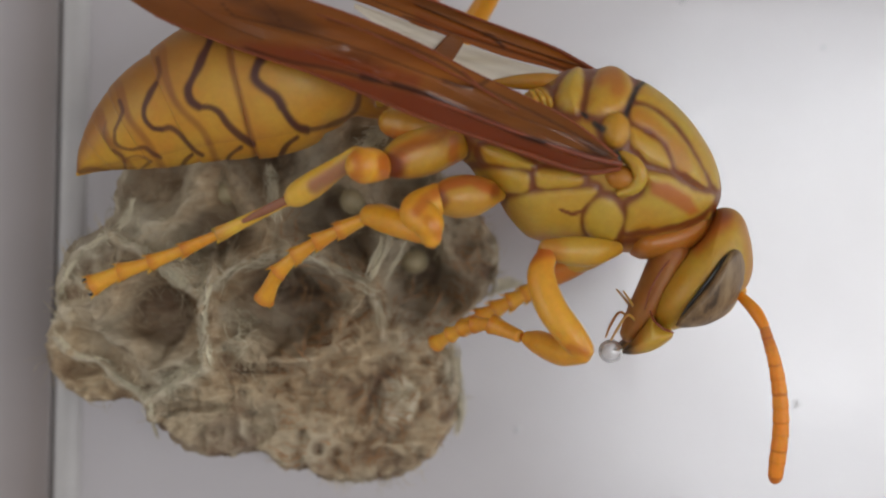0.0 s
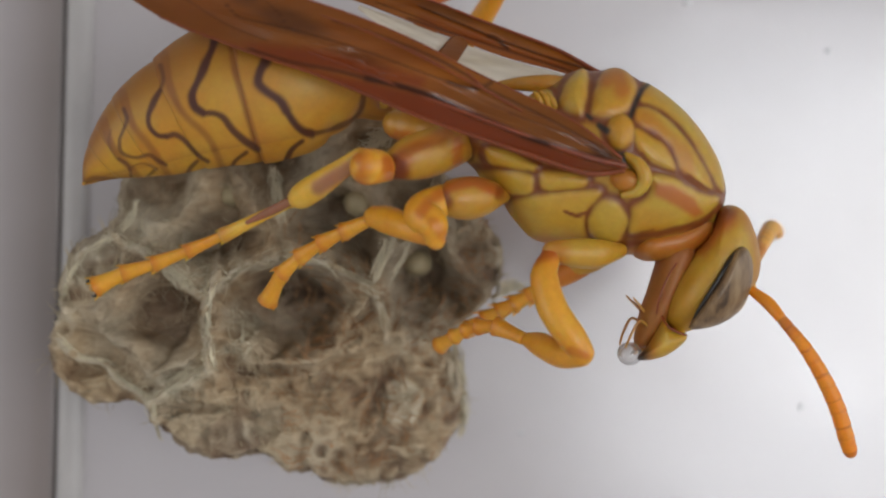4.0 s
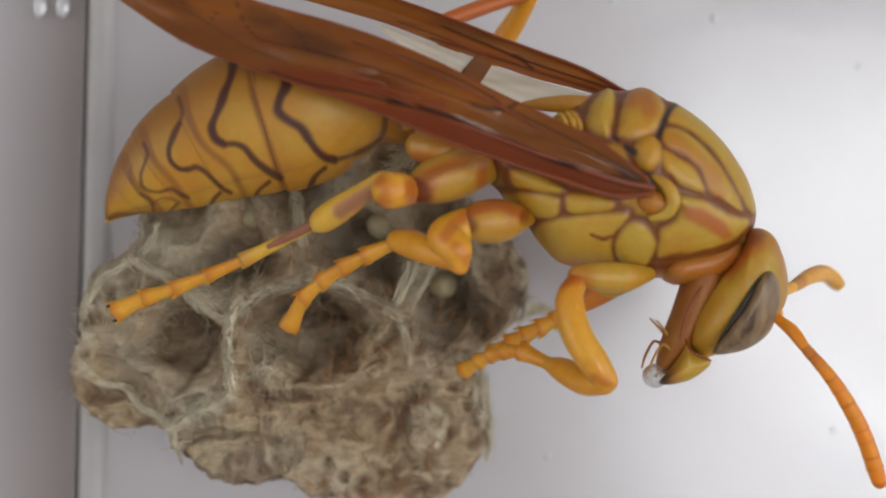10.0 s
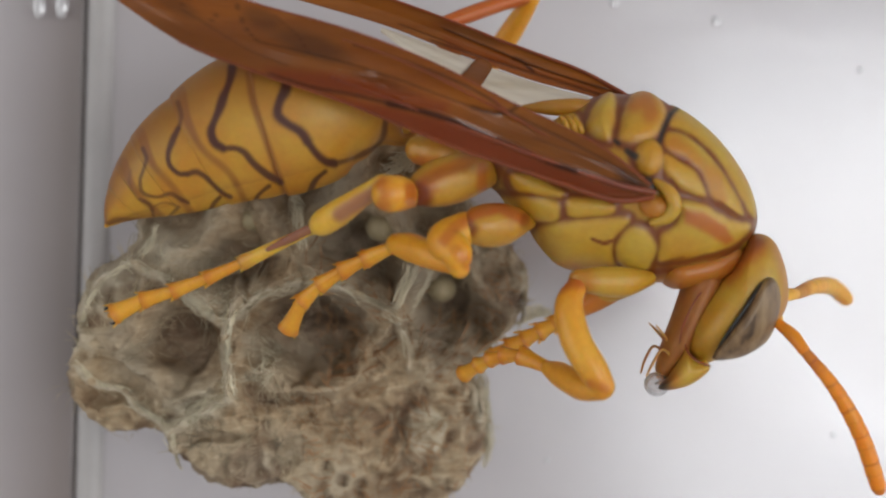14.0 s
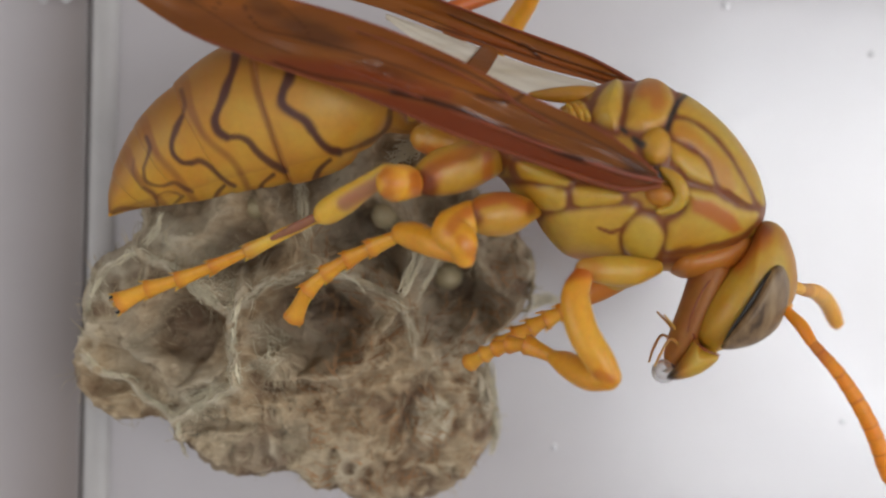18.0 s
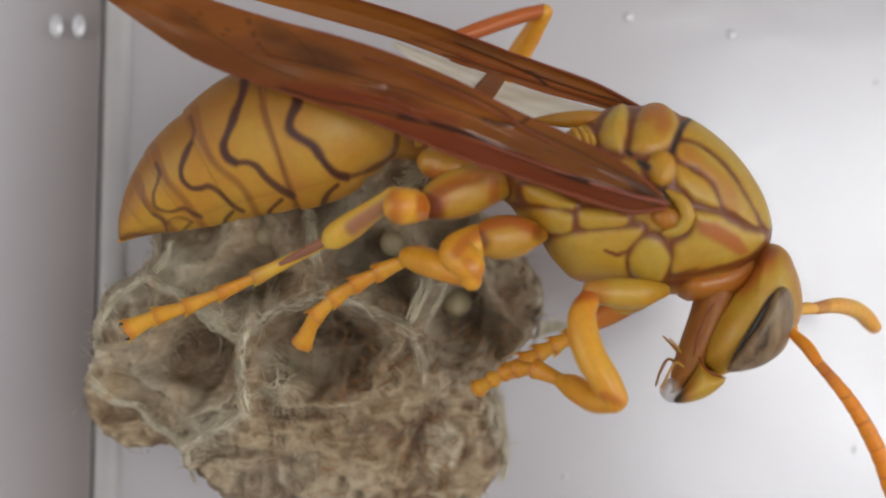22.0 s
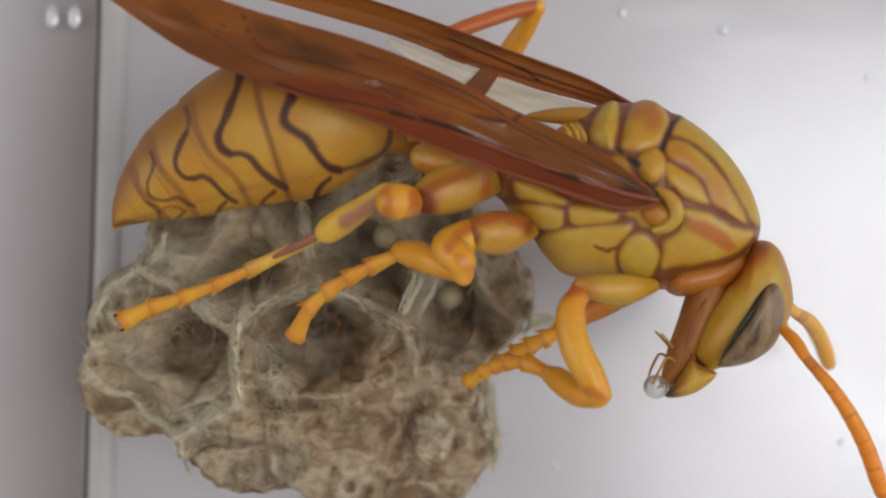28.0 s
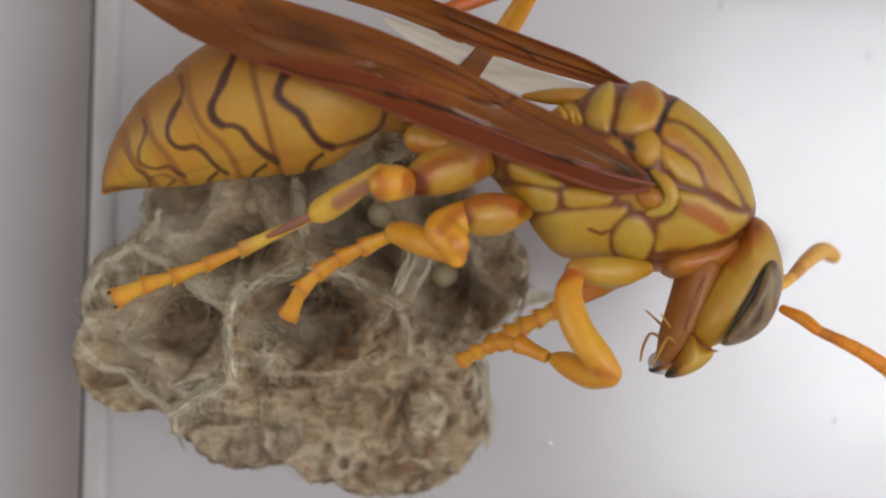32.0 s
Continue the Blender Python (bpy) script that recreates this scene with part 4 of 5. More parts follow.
def gaster_parts():
    g = spline(np.array([(*a, b, c) for a, b, c in GASTER]), 14)
    arc = np.concatenate([[0], np.cumsum(np.linalg.norm(np.diff(g[:, :3], axis=0), axis=1))])
    arc /= arc[-1]
    ends = [arc[min(int(round(q * 14)), len(arc) - 1)] for q in RING_ENDS]
    rings = [(max(a - 0.022, 0.0), b) for a, b in zip(ends, ends[1:])]
    root = part("gaster", tube([(-0.28, -13.00, 3.94), (-0.64, -13.00, 4.08), (-1.12, -13.00, 4.22)], [0.32, 0.24, 0.34], 18), M_BODY, wasp, "waist and banded hind body", (-0.64, -13.00, 4.10))
    for k, (s0, s1) in enumerate(rings):
        for kind in ("tergite", "sternite"):
            lo, hi = (-140, 140) if kind == "tergite" else (128, 232)
            aa = np.radians(np.linspace(lo, hi, 170 if kind == "tergite" else 46))
            ss = np.linspace(s0, s1, (96, 60, 48, 40, 34, 30)[k])
            rows, mark, tint = [], [], []
            for s in list(ss) + [s1 + 0.001, s1 - 0.004]:
                c = np.array([np.interp(s, arc, g[:, q]) for q in range(5)])
                c2 = np.array([np.interp(min(s + 0.03, 1), arc, g[:, q]) for q in range(3)]) - np.array([np.interp(max(s - 0.03, 0), arc, g[:, q]) for q in range(3)])
                t = c2 / np.linalg.norm(c2)
                up = np.array((t[2], 0, -t[0]))
                u = (s - s0) / (s1 - s0)
                grow = (1.0 if k == 0 else 0.962 + 0.034 * sm(0, 0.5, u)) + 0.006 * sm(0.6, 1, u)
                if len(rows) >= len(ss):
                    grow -= 0.012 if len(rows) == len(ss) else 0.05
                if kind == "sternite":
                    grow *= 0.972
                rows.append(c[:3] + np.outer(np.cos(aa) * c[3] * grow, up) + np.outer(-np.sin(aa) * c[4] * grow, (0, 1, 0)))
                deg = np.abs(np.degrees(aa))
                deg = np.where(deg > 180, 360 - deg, deg)
                flat = rows[-1]
                near = np.where(flat[:, 1] > -13, -26 - flat[:, 1], flat[:, 1])     # both flanks are marked alike
                px, pz = flat[:, 0] * 43.54 / (58.54 + near), flat[:, 2] * 43.54 / (58.54 + near)
                m = np.zeros(len(aa))
                for band, w, e in BANDS:
                    m = np.maximum(m, e * sm(w * 1.35, w * 0.45, line_distance(px, pz, band) * (1 + 0.18 * np.sin(px * 5.1 + pz * 3.3))))
                mark.append(m)
                rust = np.maximum.reduce([0.75 * sm(0.20, 0.03, line_distance(px, pz, q)) for q in CREASES])
                rust = np.maximum(rust, 0.6 * sm(0.45, 0.1, line_distance(px, pz, [(-11.12, 0.80), (-9.60, 1.00)])))
                tint.append(np.clip(rust + 0.5 * sm(0.14, 0.03, s) + 0.15 * sm(0.80, 1.0, u) + 0.78 * sm(108, 42, deg) + 0.25 * sm(128, 140, deg) * (kind == "tergite"), 0, 1) * np.ones_like(deg))
            rows = np.array(rows)
            m_, n_ = rows.shape[:2]
            f = [(i * n_ + j, i * n_ + j + 1, (i + 1) * n_ + j + 1, (i + 1) * n_ + j) for i in range(m_ - 1) for j in range(n_ - 1)]
            part(kind, (rows.reshape(-1, 3), f, {"mark": np.concatenate(mark), "tint": np.concatenate(tint)}), M_GASTER, root)
    part("tail_tip", tube([(-11.38, -13.00, 1.10), (-11.62, -13.00, 0.84)], [0.30, 0.08], 14), M_GASTER, root)
    return root


gaster = gaster_parts()

# head, in the pose of rest; its pivot is the neck
NECK = (10.71, -13.20, 0.18)
CRANIUM = [(10.73, 0.55), (11.24, 0.59), (11.63, 0.29), (11.85, -0.21), (12.01, -0.75), (12.07, -1.47), (11.95, -2.01), (11.70, -2.39), (11.36, -3.04), (10.73, -3.42), (9.71, -3.69), (9.14, -3.84), (8.81, -3.63), (8.60, -3.27), (8.72, -2.56), (9.14, -1.74), (9.67, -1.01), (10.17, -0.48), (10.44, 0.06)]
EYE = [(11.32, -0.90), (11.63, -0.94), (11.82, -1.51), (11.72, -2.28), (11.32, -3.08), (10.63, -3.54), (9.87, -3.71), (9.54, -3.63), (9.87, -3.06), (10.63, -1.91), (11.03, -1.28)]


def pillow(outline, centre, base, bulge, far, power=2.6, steps=22):
    """A closed form from its side view: base(x, z) is its middle depth, bulge and far swell it to either side."""
    o = rounded(outline)
    rings = []
    for r, s in [(r, 1) for r in np.sin(np.linspace(0.02, 1, steps) * np.pi / 2)] + [(r, -1) for r in np.sin(np.linspace(0.96, 0.02, steps - 1) * np.pi / 2)]:
        p = np.asarray(centre) + (o - np.asarray(centre)) * r
        y = base(p[:, 0], p[:, 1]) - (bulge if s > 0 else -far) * max(0.0, 1 - r ** power) ** 0.5
        k = (58.54 + base(p[:, 0], p[:, 1])) / 43.54 if s < 0 else (58.54 + 0.5 * (y + base(p[:, 0], p[:, 1]))) / 43.54
        rings.append(np.stack([p[:, 0] * k, y, p[:, 1] * k], 1))
    return skin(rings)


def head_parts():
    v, f = pillow(CRANIUM, (10.34, -1.89), lambda x, z: np.full(len(x), -13.2), 2.05, 2.05, steps=46)
    k = 43.54 / (58.54 + np.where(v[:, 1] > -13.2, -26.4 - v[:, 1], v[:, 1]))
    px, pz = v[:, 0] * k, v[:, 2] * k
    tint = 0.85 * sm(0.30, -0.2, poly_distance(px, pz, [(9.67, -0.78), (10.29, -0.10), (10.82, 0.52), (11.32, 0.40), (11.17, -0.06), (10.63, -0.48), (10.10, -1.09)]))
    tint = np.maximum(tint, 0.42 * sm(0.40, 0.05, line_distance(px, pz, [(11.63, 0.21), (11.93, -0.46), (12.05, -1.41), (11.89, -2.12)])))
    tint = np.maximum(tint, 0.10 * sm(0.9, 0.2, line_distance(px, pz, [(10.82, -0.55), (10.06, -1.89), (9.29, -2.85)])))
    mark = 0.55 * sm(0.34, 0.05, line_distance(px, pz, [(10.44, -0.10), (10.82, 0.21), (11.05, 0.33)]))
    mark = np.maximum(mark, 0.9 * sm(0.085, 0.03, line_distance(px, pz, spline([(10.29, -0.40), (9.67, -1.01), (9.14, -1.70), (8.78, -2.47), (8.66, -3.19)], 5))))
    mark = np.maximum(mark, 0.8 * sm(0.10, 0.03, line_distance(px, pz, [(8.60, -3.23), (8.83, -3.61), (9.18, -3.82)])))
    head = part("head", (v, f, {"mark": mark, "tint": tint}), M_BODY, wasp, "broad yellow head", NECK)
    slope = lambda x, z: -15.1 + 0.75 * np.clip(((x - 10.44) * 0.83 - (z + 2.28) * 0.56) / 1.45, 0, 1)
    ev, ef = pillow(EYE, (10.82, -2.31), slope, 0.72, 0.5, 2.2)
    for side in (1, -1):
        def y(d):
            return -13.2 - side * d
        part("eye", (ev if side > 0 else ev * (1, -1, 1) - (0, 26.4, 0), ef if side > 0 else [q[::-1] for q in ef]), M_EYE, head, "grey-brown compound eye")
        rim = np.array([(11.38, -15.00, -0.92), (10.99, -15.25, -1.24), (10.54, -15.38, -1.88), (10.05, -15.35, -2.62), (9.77, -15.25, -3.08), (9.55, -14.95, -3.64)])
        part("eye_rim", tube(rim if side > 0 else rim * (1, -1, 1) - (0, 26.4, 0), [0.06, 0.085, 0.085, 0.075, 0.06, 0.035], 12), M_BLACK, head, "black border of the eye")
        mv, mf = pillow([(8.64, -3.31), (8.87, -3.61), (9.43, -3.92), (9.20, -4.26), (8.68, -4.59), (8.07, -4.74), (7.67, -4.68), (7.99, -4.30), (8.34, -3.80)], (8.64, -4.11), lambda x, z: np.full(len(x), -13.95), 0.62, 0.5, 2.2, 16)
        if side < 0:
            mv, mf = mv * (1, -1, 1) - (0, 26.4, 0), [q[::-1] for q in mf]
        mx = mv[:, 0] - mv[:, 0].min()
        part("mandible", (mv, mf, {"soot": 0.92 * sm(0.55, 0.12, mx), "tint": 0.55 * sm(0.95, 0.4, mx)}), M_BODY, head, "yellow jaw with a black tip")
        p0, p1, p2, p3 = (8.41, -13.80, -3.75), (7.98, -13.80, -3.44), (7.66, -13.80, -3.91), (7.47, -13.80, -4.38)
        part("palp", tube([(p0[0], y(0.6), p0[2]), (p1[0], y(0.8), p1[2]), (p2[0], y(0.8), p2[2]), (p3[0], y(0.6), p3[2])], [0.06, 0.05, 0.05, 0.035], 8), M_PALP, head)
        q0, q1, q2 = (8.37, -13.80, -3.32), (8.10, -13.80, -2.97), (7.78, -13.80, -2.61)
        part("palp", tube([(q0[0], y(0.3), q0[2]), (q1[0], y(0.5), q1[2]), (q2[0], y(0.7), q2[2])], [0.06, 0.05, 0.03], 8), M_PALP, head)
        s = (12.01, -14.00, -2.33)
        part("antenna_socket", ball((s[0], y(0.55), s[2]), (0.26, 0.26, 0.26), 16), M_LEG, head)
    part("clypeus", ball((9.32, -13.20, -3.96), (0.42, 1.10, 0.30), 30, (0, -28, 0)), M_BODY, head)
    lab = tube([(9.55, -13.20, -1.10), (9.05, -13.20, -2.37), (8.55, -13.20, -3.50), (8.22, -13.20, -4.15)], [(0.66, 1.2), (0.58, 1.1), (0.50, 0.9), (0.34, 0.6)], 22)
    part("labium", lab, M_TAWNY, head, "tawny mouthparts folded under the head")
    part("cheek_seam", tube([(10.02, -14.00, -0.84), (9.16, -14.35, -1.53), (8.66, -14.35, -2.50), (8.55, -14.10, -3.22)], [0.02, 0.03, 0.03, 0.02], 8), M_SEAM, head, "brown seam behind the cheek")
    part("jaw_joint", tube([(8.67, -14.50, -3.23), (8.77, -14.75, -3.52), (9.07, -14.80, -3.77), (9.53, -14.60, -3.94)], [0.035, 0.045, 0.045, 0.03], 8), M_SEAM, head, "dark seam above the jaw")
    for at in ((12.00, -13.90, -0.22), (12.15, -13.70, -0.51), (12.37, -12.50, -0.22)):
        part("ocellus", ball(at, (0.11, 0.14, 0.15), 12), M_BLACK, head)
    return head


head = head_parts()
neck_geo = tube([(10.27, -13.20, 0.22), (10.63, -13.20, 0.02), (11.07, -13.20, -0.22)], [0.62, 0.55, 0.55], 20)
part("neck", (*neck_geo, {"tint": np.full(len(neck_geo[0]), 0.9), "mark": np.full(len(neck_geo[0]), 0.3)}), M_BODY, wasp)
chest = tube([(8.58, -13.20, -0.78), (9.58, -13.20, -0.58), (10.47, -13.20, -0.18)], [(0.6, 1.4), (0.7, 1.3), (0.6, 1.0)], 24)
part("chest", (*chest, {"tint": np.full(len(chest[0]), 0.7)}), M_BODY, wasp)

# antennae: scape, then a jointed whip; both pivot
SCAPE_N, WHIP_N = (11.99, -14.00, -2.45), (12.66, -14.60, -3.49)
SCAPE_F, WHIP_F = (12.51, -12.00, -1.78), (13.50, -10.80, -1.78)


def antenna(pivot, joint, path, label, size=1.0, shell=None):
    shell = shell or M_FEELER
    d = (Vector(joint) - Vector(pivot))
    mid = Vector(pivot) + d * 0.55 + Vector((0.05, 0, 0.06))
    sc = part("antenna", tube([pivot, mid, joint], [0.17, 0.23, 0.20], 16), shell, wasp, label, pivot)
    pts = spline(np.array(path), 4)
    arc = np.concatenate([[0], np.cumsum(np.linalg.norm(np.diff(pts, axis=0), axis=1))])
    ss = np.linspace(0, arc[-1], 122)
    c = np.stack([np.interp(ss, arc, pts[:, q]) for q in range(3)], 1)
    u = ss / arc[-1]
    w = (size) * (0.145 + 0.085 * np.sin(np.minimum(1, u * 1.5) * 1.5)) * (1 - 0.12 * sm(0.9, 1, u)) * (0.93 + 0.10 * ((u * 11) % 1.0) ** 0.6)
    g = tube(c, list(w.astype(object)), 16, 1)
    t = np.clip(((g[0][:, None, :] - c[None, ::2, :]) ** 2).sum(2).argmin(1) * 2 / 121, 0, 1)
    geo = (*g, {"mark": 0.6 * sm(0.74, 0.98, (t * 11) % 1.0), "tint": 0.55 * sm(0.2, 0.1, t)})
    return sc, part("flagellum", geo, shell, sc, "", joint)


ant_near, whip_near = antenna(SCAPE_N, WHIP_N, [WHIP_N, (13.65, -14.90, -4.77), (14.57, -14.90, -6.40), (15.28, -14.60, -8.24)], "orange jointed antenna", 1.28)
ant_far, _ = antenna(SCAPE_F, WHIP_F, [WHIP_F, (14.91, -8.60, -1.82), (16.32, -6.20, -2.23), (17.34, -4.60, -3.01)], "orange jointed antenna held toward the wall", 1.5, M_FEELER_PALE)

# wings: folded lengthwise blades with a thick front edge
def blade(upper, lower, veins, bands=(), smoke=(), thick=0.05, sag=0.25, crease=0.0):
    """A folded wing sheet between two edges. veins: raised dark lines, bands: rust-red outlines, smoke: dusky ovals."""
    a, b = spline(upper, 18), spline(lower, 18)
    n, k = min(len(a), len(b)), 72
    uu, ii = np.meshgrid(np.linspace(0, 1, k + 1), np.arange(n) / n)
    p = a[:n, None, :] * (1 - uu[..., None]) + b[:n, None, :] * uu[..., None]
    arch = np.sin(np.pi * uu)
    y = -sag * arch + 0.025 * np.sin(uu * 13 + 1.4 * ii) * arch
    y -= crease * np.maximum(0, 1 - np.abs(uu - 0.60) / np.where(uu < 0.6, 0.16, 0.36)) * sm(1.0, 0.6, ii)
    if crease > 0:
        y -= 0.09 * np.sin(p[..., 0] * 1.5 + 2.0 * uu) * sm(0.25, 0.55, uu) * sm(1.0, 0.75, uu)
        glint = np.exp(-((p[..., 0] + 1.75) / 1.9) ** 2 - ((uu - 0.56) / 0.14) ** 2)
        y += 0.11 * glint * np.array([[noise.noise(Vector((q[0] * 2.2 + 0.9 * q[2], 0.0, q[2] * 4.5))) for q in row] for row in p])
    p[..., 1] += y
    p = p.reshape(-1, 3)
    s = 43.54 / (58.54 + p[:, 1])
    px, pz = p[:, 0] * s, p[:, 2] * s
    mark, tint, soot = np.zeros(len(p)), np.zeros(len(p)), np.zeros(len(p))
    for line, w, e in veins:
        d = line_distance(px, pz, spline(line, 4))
        mark = np.maximum(mark, e * sm(w * 1.5, w * 0.4, d))
        p[:, 1] -= 0.05 * e * np.exp(-(d / w) ** 2)
    for outline, e in bands:
        tint = np.maximum(tint, e * sm(0.22, -0.22, poly_distance(px, pz, outline)))
    for cx_, cz_, rx_, rz_, turn, e in smoke:
        c, q = math.cos(radians(turn)), math.sin(radians(turn))
        dx, dz = px - cx_, pz - cz_
        soot = np.maximum(soot, e * sm(1.15, 0.35, np.hypot((dx * c + dz * q) / rx_, (dz * c - dx * q) / rz_)))
    back = p + np.array((0, thick, 0))
    v = np.vstack([p, back])
    off, f = len(p), []
    for i in range(n - 1):
        for j in range(k):
            q = (i * (k + 1) + j, i * (k + 1) + j + 1, (i + 1) * (k + 1) + j + 1, (i + 1) * (k + 1) + j)
            f += [q, tuple(off + x for x in q[::-1])]
        for j in (0, k):
            q = (i * (k + 1) + j, (i + 1) * (k + 1) + j)
            f.append((q[0], q[1], off + q[1], off + q[0]))
    return v, f, {"mark": np.concatenate([mark, mark]), "tint": np.concatenate([tint, tint]), "soot": np.concatenate([soot, soot])}


N_UP = [(7.09, -16.30, 2.21), (5.64, -16.60, 3.30), (3.98, -16.60, 4.18), (2.14, -16.60, 5.03), (0.29, -16.60, 5.99), (-1.55, -16.50, 6.78), (-3.41, -16.40, 7.42), (-5.84, -16.20, 8.11), (-8.48, -16.00, 8.99), (-11.71, -15.80, 9.74)]
N_LO = [(7.18, -16.20, 1.79), (5.93, -16.50, 1.68), (3.98, -16.60, 2.27), (2.14, -16.60, 2.89), (0.29, -16.60, 3.52), (-1.55, -16.50, 4.30), (-3.41, -16.40, 5.02), (-5.65, -16.20, 5.78), (-8.48, -16.00, 6.89), (-12.28, -15.80, 9.52)]
near_wing = part("fore_wing", blade(N_UP, N_LO, [
    ([(6.71, 2.20), (5.28, 2.58), (4.13, 2.93), (2.98, 3.42), (1.84, 3.88), (0.69, 4.38), (-0.46, 4.74), (-1.61, 4.99)], 0.10, 0.9), ([(-1.61, 4.99), (-2.75, 5.28), (-4.28, 5.56), (-5.62, 5.98)], 0.07, 0.6), ([(2.89, 4.99), (2.50, 4.72), (1.93, 4.68), (1.26, 4.88)], 0.07, 0.75),
    ([(6.42, 2.70), (5.28, 3.35), (4.13, 3.92), (3.17, 4.38), (2.50, 4.72)], 0.045, 0.55), ([(2.50, 4.72), (1.64, 5.28), (0.69, 5.76), (-0.46, 6.23), (-1.61, 6.65), (-2.75, 6.98)], 0.05, 0.6), ([(1.26, 4.88), (-0.08, 5.37), (-1.61, 5.93), (-3.14, 6.39), (-4.67, 6.77), (-6.00, 7.06)], 0.04, 0.5),
    ([(-6.00, 7.06), (-6.46, 7.59), (-6.77, 8.43)], 0.035, 0.55), ([(-5.05, 6.29), (-6.39, 6.83), (-7.72, 7.63), (-8.68, 8.20)], 0.035, 0.35), ([(-7.72, 7.63), (-7.38, 8.05), (-7.34, 8.62)], 0.035, 0.5), ([(-8.68, 8.20), (-8.39, 8.51), (-8.30, 8.81)], 0.03, 0.45), ([(-4.28, 6.67), (-4.67, 7.28), (-5.43, 7.95)], 0.035, 0.35), ([(6.81, 2.35), (5.66, 2.98), (4.51, 3.42), (3.37, 3.84)], 0.03, 0.4),
    ], [([(7.00, 1.84), (5.28, 2.54), (4.13, 2.89), (2.22, 3.69), (0.31, 4.47), (-1.61, 4.88), (-3.14, 5.22), (-5.05, 5.76), (-6.96, 6.29), (-6.77, 5.98), (-5.05, 5.28), (-2.75, 4.61), (-0.46, 3.84), (2.22, 2.89), (5.09, 1.93)], 0.85), ([(-5.81, 6.18), (-3.52, 6.02), (-1.61, 5.64), (0.50, 5.03), (0.31, 4.61), (-1.61, 4.99), (-3.52, 5.37), (-5.43, 5.79)], 0.75)],
    [(-4.20, 6.95, 1.7, 0.50, -20, 0.65), (-5.9, 7.85, 0.9, 0.45, -25, 0.5), (-8.8, 8.3, 1.1, 0.35, -28, 0.45), (-1.9, 5.75, 1.5, 0.25, -20, 0.35), (6.75, 2.35, 0.9, 0.30, -35, 0.85)],
    crease=0.17), M_WING, wasp, "amber-brown glossy folded wing")
part("wing_vein", tube(N_LO[:9], [0.10, 0.11, 0.09, 0.075, 0.065, 0.06, 0.05, 0.045, 0.03], 10), M_VEIN, near_wing, "dark front edge of the wing")
mid_line = [tuple(np.array(a) * (1 - u) + np.array(b) * u - np.array((0, 0.36, 0))) for a, b, u in zip(N_UP, N_LO, (0.66, 0.68, 0.70, 0.71, 0.72, 0.73, 0.74, 0.74, 0.74, 0.74))]
part("wing_vein", tube(mid_line[:7], [0.11, 0.10, 0.085, 0.07, 0.055, 0.045, 0.02], 8), M_SEAM, near_wing, "dark vein along the fold")
part("wing_vein", tube(N_UP[:9], [0.06, 0.04, 0.03, 0.03, 0.03, 0.03, 0.03, 0.03, 0.02], 8), M_VEIN, near_wing)
part("wing_vein", tube([(3.67, -16.95, 3.71), (2.39, -16.95, 4.44), (1.39, -16.95, 4.95), (0.11, -16.95, 5.61), (-1.35, -16.90, 6.27), (-3.01, -16.80, 6.87)], [0.03, 0.045, 0.04, 0.035, 0.03, 0.02], 8), M_VEIN, near_wing)
part("wing_vein", tube([(2.39, -16.95, 4.44), (2.16, -16.92, 4.70), (1.83, -16.85, 5.00)], [0.05, 0.04, 0.03], 8), M_VEIN, near_wing)
F_UP = [(7.12, -11.40, 5.69), (5.57, -10.90, 6.63), (3.69, -10.80, 7.36), (2.43, -10.80, 7.82), (1.17, -10.80, 8.32), (-0.92, -10.80, 9.08), (-3.01, -10.90, 9.73), (-5.93, -11.00, 10.46)]
F_LO = [(6.80, -11.30, 5.37), (5.46, -10.90, 5.84), (3.69, -10.80, 6.31), (2.01, -10.80, 6.90), (0.55, -10.80, 7.44), (-1.76, -10.80, 8.32), (-4.06, -10.90, 8.98), (-7.18, -11.00, 9.83)]
far_wing = part("fore_wing", blade(F_UP, F_LO, [([(6.23, 5.37), (4.89, 5.76), (3.75, 6.14), (2.89, 6.44), (2.03, 6.81), (0.31, 7.51)], 0.045, 0.7), ([(5.66, 5.28), (4.13, 5.76), (2.79, 6.18), (1.45, 6.60), (-0.08, 7.09)], 0.05, 0.55), ([(3.37, 6.04), (2.98, 6.41), (2.70, 6.52)], 0.07, 0.8), ([(1.45, 6.60), (0.31, 7.09), (-1.22, 7.67)], 0.03, 0.5)],
    [([(6.23, 5.28), (4.13, 5.98), (2.22, 6.67), (0.31, 7.25), (0.31, 6.71), (2.22, 6.18), (4.13, 5.56), (5.66, 5.09)], 0.5)], [(1.2, 7.35, 1.6, 0.22, -20, 0.4)], sag=-0.2), M_WING, wasp, "amber-brown glossy folded wing")
part("wing_vein", tube(F_UP, [0.08, 0.07, 0.06, 0.055, 0.05, 0.05, 0.045, 0.04], 8), M_VEIN, far_wing)
H_UP = [(5.62, -12.20, 5.56), (4.04, -11.60, 6.04), (2.40, -11.40, 6.60), (0.95, -11.40, 7.14), (-0.49, -11.60, 7.65), (-1.93, -11.90, 8.09)]
H_LO = [(5.37, -12.60, 4.94), (3.55, -12.60, 5.06), (1.94, -12.60, 5.67), (0.73, -12.60, 6.23), (-0.69, -12.50, 6.94), (-1.96, -12.10, 7.89)]
hind_wing = part("hind_wing", blade(H_UP, H_LO, [], thick=0.03, sag=0.1), M_CLEAR, wasp, "pale clear wing skin")
part("wing_bar", tube([(1.82, -11.50, 6.84), (1.42, -12.50, 6.21), (1.00, -13.10, 5.65)], [0.34, 0.38, 0.42], 12, 5, 0.12), M_WING, hind_wing, "rusty bar across the pale wing skin")
